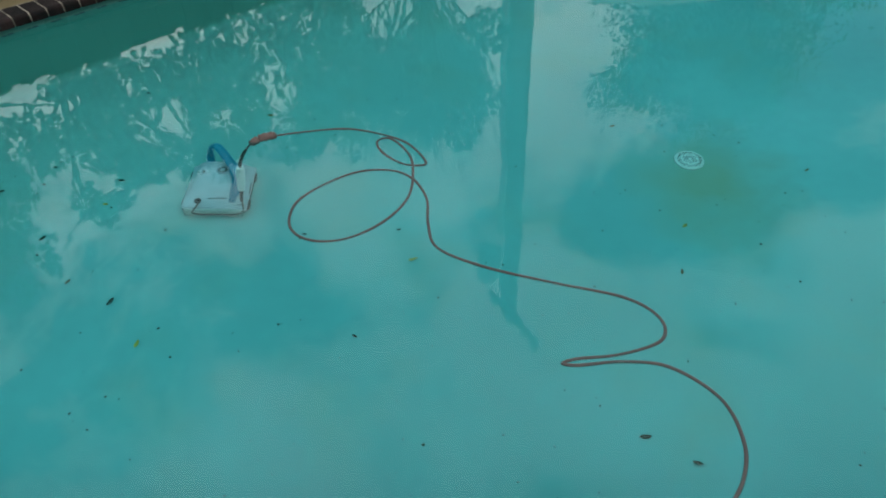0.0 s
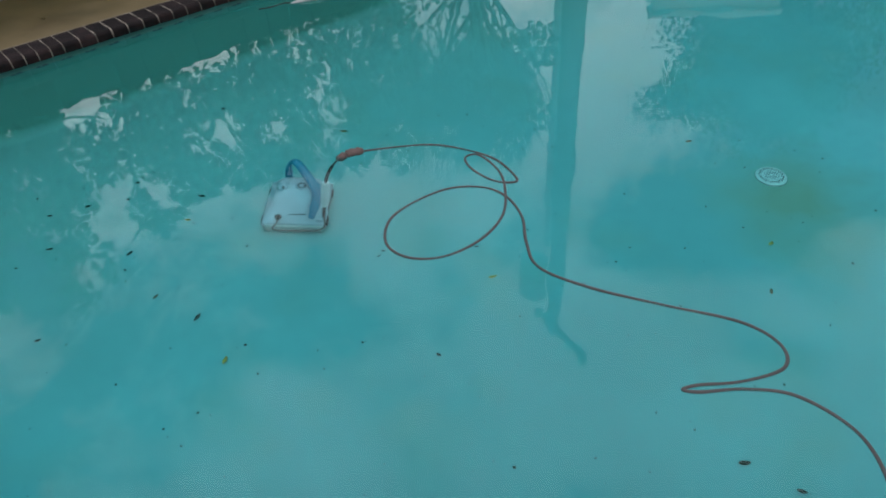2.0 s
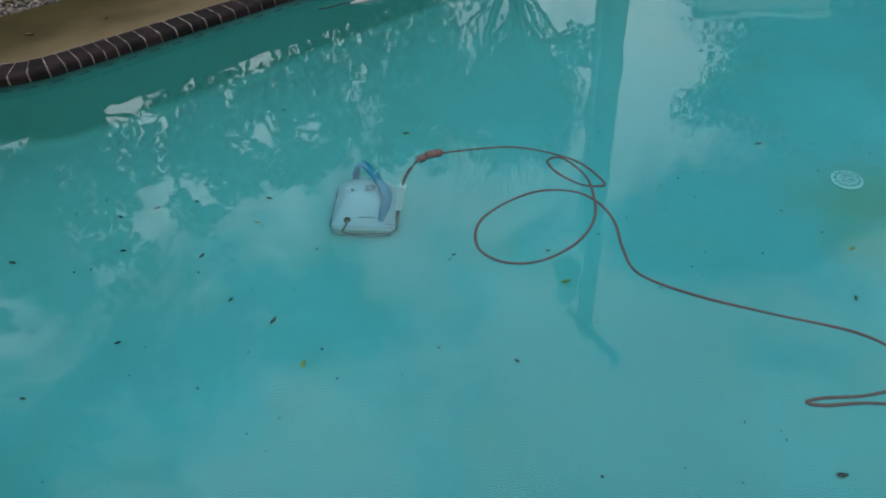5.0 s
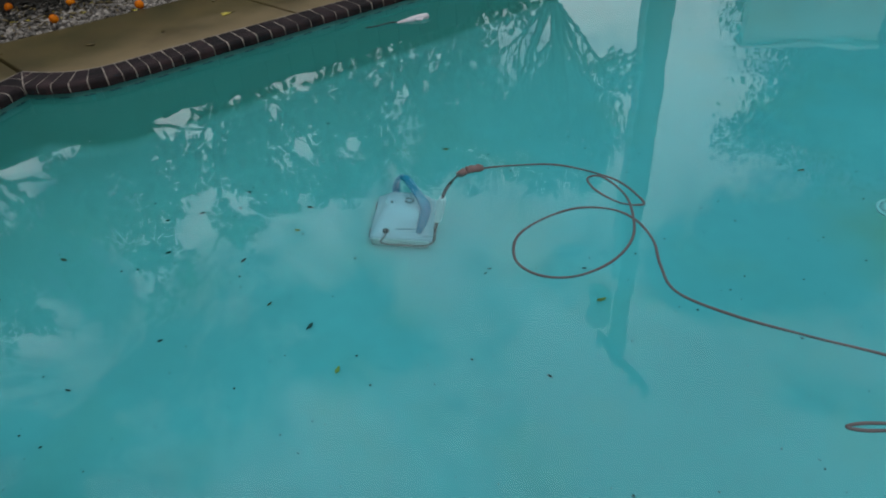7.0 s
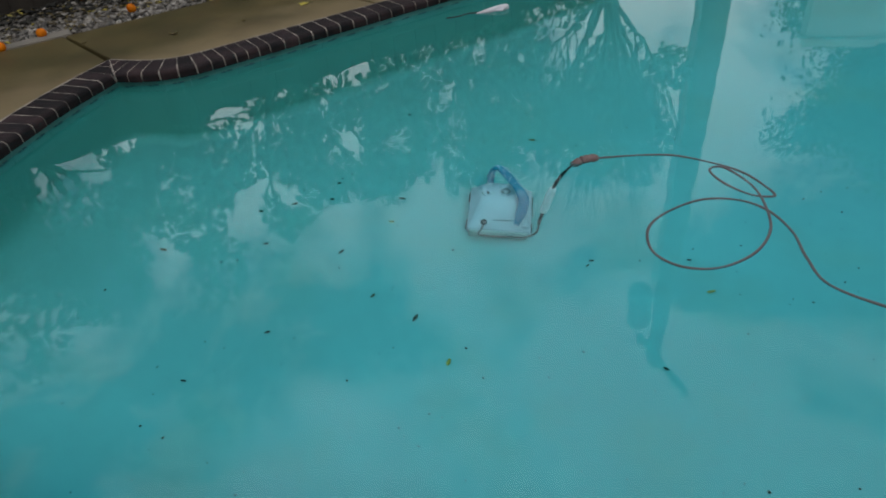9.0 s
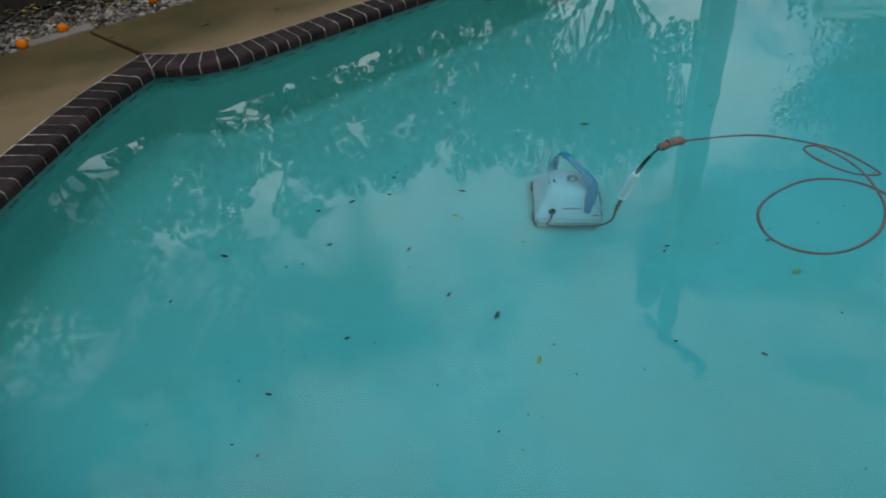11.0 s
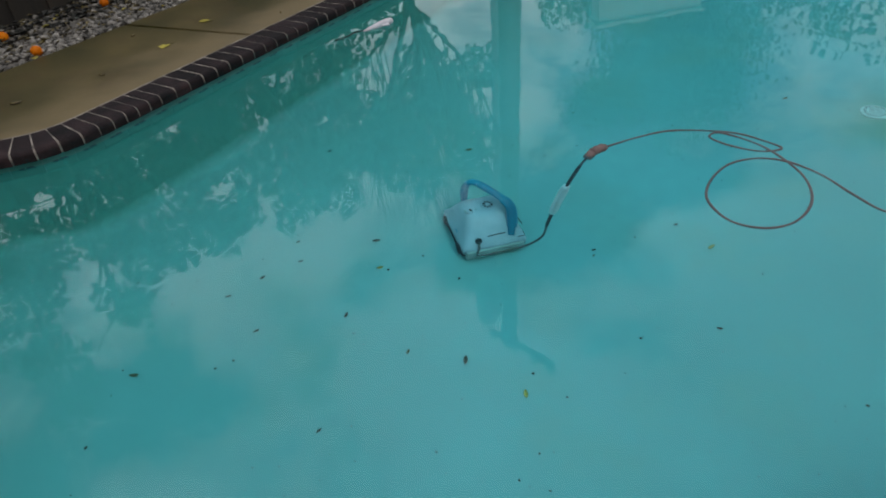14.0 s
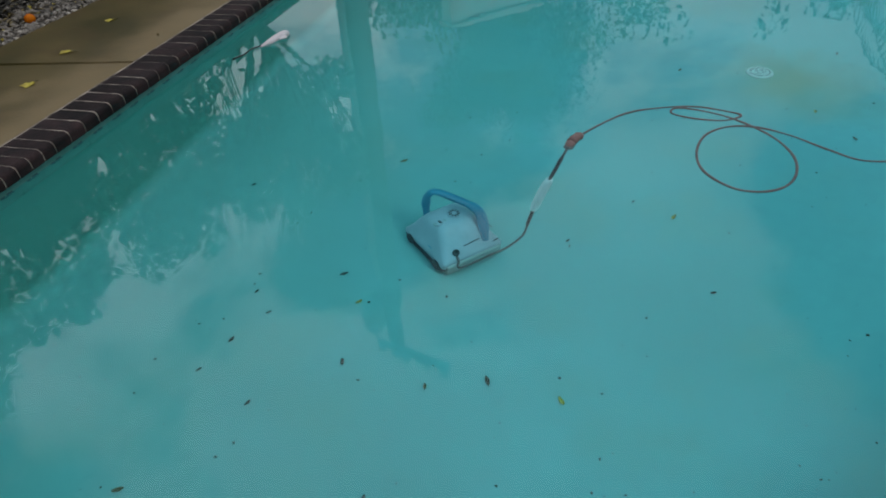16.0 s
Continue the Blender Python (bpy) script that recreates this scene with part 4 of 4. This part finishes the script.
# ---- trees ----
def crown_mesh(name, parent, seed, centres, leaves, leaf_len, mat=FOLIAGE, gaps=0.0, fringe=0.0):
    """Leaf sprays about clump centres (x, y, z, radius); gaps opens ragged holes sloped to fit the camera's reflected
    view.
    """
    rg = np.random.default_rng(seed)
    cs = np.array(centres)
    pick = rg.choice(len(cs), leaves, p=cs[:, 3] ** 2 / (cs[:, 3] ** 2).sum())
    d = rg.normal(size=(leaves, 3))
    d /= np.linalg.norm(d, axis=1)[:, None]
    reach = cs[pick, 3] * rg.uniform(0.25, 1.0, leaves) ** 0.5
    if fringe:
        reach = reach * (1 + fringe * rg.exponential(1.0, leaves))
    pos = cs[pick, :3] + d * reach[:, None] * [1, 1, 0.85]
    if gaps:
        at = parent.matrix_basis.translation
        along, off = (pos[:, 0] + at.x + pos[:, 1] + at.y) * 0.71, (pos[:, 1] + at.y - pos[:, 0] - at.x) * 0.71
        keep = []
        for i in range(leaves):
            # holes tilted along the rays the camera sees mirrored in the water, more low down
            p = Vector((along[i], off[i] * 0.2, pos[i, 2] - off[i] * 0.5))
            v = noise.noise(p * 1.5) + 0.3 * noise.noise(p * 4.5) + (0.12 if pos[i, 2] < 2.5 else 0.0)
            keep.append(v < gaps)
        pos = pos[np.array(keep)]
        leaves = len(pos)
    u = rg.normal(size=(leaves, 3)) + [0, 0, -0.5]
    u /= np.linalg.norm(u, axis=1)[:, None]
    w = np.cross(u, rg.normal(size=(leaves, 3)))
    w /= np.linalg.norm(w, axis=1)[:, None]
    ln = leaf_len * rg.uniform(0.6, 1.3, leaves)[:, None]
    q = np.stack([pos - u * ln / 2, pos + w * ln * 0.26, pos + u * ln / 2, pos - w * ln * 0.26], 1)
    f = np.arange(leaves * 4).reshape(-1, 4)
    return mesh_from(name, q.reshape(-1, 3).tolist(), f.tolist(), mat, parent)


def limbs(bm, base, height, spread, seed, count, levels=1, r0=0.1, bend=0.25, lift=0.0):
    rg = random.Random(seed)
    tips = []
    trunk = spline([base, base + Vector((rg.uniform(-.1, .1), rg.uniform(-.1, .1), height * 0.25)), base + Vector((rg.uniform(-.2, .2), rg.uniform(-.2, .2), height * 0.5))], 5)
    tube(bm, trunk, lambda t: r0 * (1.15 - 0.45 * t), 10)
    for k in range(count):
        a = 2 * math.pi * k / count + rg.uniform(-.4, .4)
        s = trunk[rg.randrange(len(trunk) // 2, len(trunk))]
        e = Vector((base.x + math.cos(a) * spread * rg.uniform(.5, 1), base.y + math.sin(a) * spread * rg.uniform(.5, 1), base.z + height * rg.uniform(.65, 1)))
        mid = s.lerp(e, 0.5) + Vector((rg.uniform(-bend, bend), rg.uniform(-bend, bend), bend * 0.7))
        p = spline([s, mid, e], 5)
        tube(bm, p, lambda t: r0 * 0.5 * (1 - 0.8 * t) + 0.006, 7)
        tips.append(e)
        for lv in range(levels * 3):
            s2 = p[rg.randrange(3, len(p))]
            e2 = s2 + Vector((rg.uniform(-1, 1), rg.uniform(-1, 1), rg.uniform(0.1, 1.1) + lift)) * spread * 0.45
            p2 = spline([s2, s2.lerp(e2, .5) + Vector((rg.uniform(-.1, .1), rg.uniform(-.1, .1), .08)), e2], 4)
            tube(bm, p2, lambda t: r0 * 0.15 * (1 - 0.85 * t) + 0.003, 5)
            tips.append(e2)
            for _ in range(levels - 1):
                e3 = e2 + Vector((rg.uniform(-1, 1), rg.uniform(-1, 1), rg.uniform(-0.6, 0.9) + lift)) * spread * 0.35
                tube(bm, spline([p2[2], p2[2].lerp(e3, .5) + Vector((0, 0, .06)), e3], 3), lambda t: 0.008 * (1 - 0.6 * t), 4)
    return tips


def leafy_tree(x, y, height, spread, seed, leaves, label, name="tree", leaf_len=0.12, gaps=0.0, low=0.08, fringe=0.0):
    t = thing(name, pose(x, y, 0.03), label, "tree", "trees behind the pool")
    bm = bmesh.new()
    tips = limbs(bm, Vector((0, 0, 0)), height * 0.85, spread * 0.8, seed, 7)
    part("trunk", bm, BARK, t, smooth=True)
    rg = random.Random(seed + 1)
    centres = []
    for k in range(44):
        a, r, h = rg.uniform(0, 6.28), spread * rg.random() ** 0.6, rg.uniform(low, 1)
        r *= (1 - 0.75 * max(0, h - 0.45) / 0.55 * rg.uniform(.6, 1))
        centres.append((r * math.cos(a), r * math.sin(a), height * h - 0.2, rg.uniform(0.2, 0.42) * spread / 1.6))
    centres += [(e.x, e.y, e.z, 0.3 * spread / 1.6) for e in tips]
    crown_mesh("crown", t, seed + 2, centres, leaves, leaf_len, gaps=gaps, fringe=fringe)
    return t


ORLAB = "dense dark green orange tree behind the gravel bed"
for k, (x, y, h, sp, n) in enumerate(((-1.8, 10.4, 5.0, 1.75, 9500), (-3.2, 9.2, 4.5, 1.7, 8000), (-4.5, 7.9, 3.9, 1.6, 7000), (-5.7, 6.7, 3.7, 1.5, 6500),
                                     (-6.8, 5.7, 4.0, 1.6, 7000), (-7.9, 4.5, 4.4, 1.7, 8500))):
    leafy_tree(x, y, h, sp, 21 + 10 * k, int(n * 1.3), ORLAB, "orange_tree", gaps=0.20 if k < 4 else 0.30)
leafy_tree(-7.9, 2.2, 3.6, 1.7, 101, 14000, "dense dark green tree beside the deck")
leafy_tree(-8.2, -0.2, 3.8, 1.8, 111, 12000, "dense dark green tree beside the deck")
for k, (x, y, h, sp, n) in enumerate(((4.6, 15.0, 3.9, 2.0, 2200), (7.4, 15.0, 4.4, 2.3, 2600), (10.6, 13.0, 4.6, 2.4, 2400), (13.2, 10.0, 4.2, 2.3, 2600), (14.4, 6.4, 3.9, 2.3, 2400), (13.6, 2.0, 4.0, 2.3, 4000))):
    leafy_tree(x, y, h, sp, 171 + 10 * k, n, "open-crowned grey green tree beyond the far deck", "tree", 0.17)
leafy_tree(3.95, 10.1, 4.2, 1.9, 331, 34000, "round dense green tree beyond the far deck", leaf_len=0.075, low=0.4, fringe=0.35)

# pale garden wall on the far deck
garden_wall = thing("garden_wall", pose(2.55, 8.5, 0.097), "pale stuccoed low garden wall on the far deck", "wall")
STUCCO = material("pale_stucco", (0.62, 0.58, 0.50), 0.85, (0.50, 0.46, 0.39), 2, 60, 0.2, 0.3)
bm = bmesh.new()
box(bm, (1.5, 0.22, 1.38), Matrix.Translation((0, 0, 0.69)), 0.008, 2)
part("wall_body", bm, STUCCO, garden_wall)
bm = bmesh.new()
box(bm, (1.56, 0.28, 0.06), Matrix.Translation((0, 0, 1.41)), 0.01, 2)
part("wall_cap", bm, STUCCO, garden_wall)

# unseen wall that closes the near side, added to block part of the sky light
bm = bmesh.new()
box(bm, (26.0, 0.3, 4.6), Matrix.Translation((0.5, -4.2, 2.33)))
tagged(finish("sky_block_wall", bm, material("grey_stucco", (0.32, 0.31, 0.28), 0.9, (0.25, 0.24, 0.22), 1, 60, 0.2, 0.4)), "plain grey stucco wall, unseen, added behind the deck to block sky light", "wall", kind="structure")

# a tree close to the pole: bare upright twigs under a ragged leafy crown
twiggy = thing("tree", pose(-0.45, 9.55, 0.03), "tree with bare upright twigs under a ragged leafy crown", "tree", "trees behind the pool")
bm = bmesh.new()
limbs(bm, Vector((0, 0, 0)), 3.4, 1.15, 90, 14, 4, 0.07, 0.2, 0.9)
part("branches", bm, BARK, twiggy, smooth=True)
rt = random.Random(77)
clumps = []
for k in range(30):
    a, r, h = rt.uniform(0, 6.28), 1.25 * rt.random() ** 0.6, rt.uniform(2.45, 4.1)
    clumps.append((r * math.cos(a) - 0.2, r * math.sin(a), h - 0.35 * r, rt.uniform(0.22, 0.42)))
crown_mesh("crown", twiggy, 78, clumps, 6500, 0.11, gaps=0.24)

palm = thing("palm_tree", pose(9.7, 5.1, 0.03), "palm tree with arching feathered fronds", "palm")
bm = bmesh.new()
tube(bm, [Vector((0.05 * math.sin(z), 0, z)) for z in np.linspace(0, 2.3, 12)], lambda t: 0.17 - 0.04 * t, 12)
part("trunk", bm, BARK, palm, smooth=True)
rp = random.Random(12)
for k in range(18):
    a, lift = 2 * math.pi * k / 18 + rp.uniform(-.1, .1), rp.uniform(0.3, 1.5)
    bm = bmesh.new()
    rib = spline([(0, 0, 2.3), (math.cos(a) * 0.8, math.sin(a) * 0.8, 2.3 + lift * 0.8), (math.cos(a) * 1.7, math.sin(a) * 1.7, 2.2 + lift * 0.6), (math.cos(a) * 2.2, math.sin(a) * 2.2, 1.7 + lift * 0.4)], 8)
    tube(bm, rib, lambda t: 0.022 * (1 - 0.8 * t) + 0.003, 6)
    for i in range(3, len(rib)):
        d = (rib[i] - rib[i - 1]).normalized()
        side = d.cross(Vector((0, 0, 1))).normalized()
        for s in (-1, 1):
            tip = rib[i] + (side * s * 0.7 + d * 0.5 - Vector((0, 0, 0.35))) * 0.62
            w = d * 0.03
            vs = [bm.verts.new(p) for p in (rib[i] - w, rib[i] + w, tip)]
            bm.faces.new(vs)
    part("frond", bm, FOLIAGE, palm)

# ---- utility pole with crossarm, transformer and wires ----
PX, PY, PH = 1.0, 9.65, 8.25
mast = thing("utility_pole", pose(PX, PY, 0.03, 0, 0, -60), "weathered wooden utility pole with crossarm and transformer", "utility pole")
bm = bmesh.new()
tube(bm, [Vector((0, 0, z)) for z in np.linspace(0, PH, 8)], lambda t: 0.19 - 0.05 * t, 14)
part("post", bm, POLEWOOD, mast, smooth=True)
bm = bmesh.new()
tube(bm, [Vector((-0.11, -0.19, z)) for z in np.linspace(0, 6.2, 5)], 0.06, 10)
part("conduit", bm, METAL, mast, smooth=True)
bm = bmesh.new()
box(bm, (1.6, 0.10, 0.12), Matrix.Translation((0.45, -0.19, PH - 0.35)), 0.01, 1)
arm = part("crossarm", bm, POLEWOOD, mast)
for x in (-0.25, 0.3, 0.8, 1.15):
    bm = bmesh.new()
    lathe(bm, [(0.02, 0), (0.07, 0.03), (0.05, 0.08), (0.075, 0.11), (0.03, 0.2)], 12, Matrix.Translation((x, -0.19, PH - 0.29)))
    part("insulator", bm, METAL, arm, smooth=True)
bm = bmesh.new()
lathe(bm, [(0.1, 0), (0.24, 0.02), (0.24, 0.75), (0.2, 0.82), (0.05, 0.84)], 18, Matrix.Translation((-0.21, -0.36, 6.5)))
part("transformer", bm, METAL, mast, smooth=True)


def wire(a, b, sag):
    a, b = Vector(a), Vector(b)
    bm = bmesh.new()
    tube(bm, [a.lerp(b, t) - Vector((0, 0, sag * 4 * t * (1 - t))) for t in np.linspace(0, 1, 24)], 0.0045, 5)
    return tagged(finish("overhead_wire", bm, WIRE), "thin black overhead wire strung from the pole", "wire", "overhead wires")


top = PH - 0.08
for off in (-0.25, 0.3, 0.8, 1.15):
    c, d = math.cos(radians(-60)), math.sin(radians(-60))
    p = (PX + off * c + 0.19 * d, PY + off * d - 0.19 * c, top)
    wire((p[0] - 26, p[1] + 9, top + 0.2), p, 0.7)
# service wires that leave the pole lower down
wire((-14.0, 2.0, 6.0), (PX - 0.1, PY - 0.15, 4.2), 0.2)
wire((-14.0, 1.2, 6.6), (PX - 0.1, PY - 0.15, 4.5), 0.25)

# ---- coping bricks ----
prof = nose_profile(COPING_W, COPING_TOP, 0.04)
rb = random.Random(23)
for i in range(0, third_j + 1):
    right = i >= CORNER
    p, q, n1, n2 = OUTLINE[i], OUTLINE[i + 1], side_normal(i, right), side_normal(i + 1, right)
    rings = []
    for t in (rb.uniform(0.030, 0.058), 1 - rb.uniform(0.030, 0.058)):
        a, b, dz = p.lerp(q, t), n1.lerp(n2, t), rb.uniform(-0.0012, 0.0012)
        rings.append([(a.x + b.x * d, a.y + b.y * d, z + dz) for d, z in prof])
    bm = bmesh.new()
    loft(bm, rings)
    if abs(i - CORNER) < 5:
        cut_at_mitre(bm, right, 0.004)
    if bm.faces:
        part("brick", bm, BRICK, coping)
    else:
        bm.free()
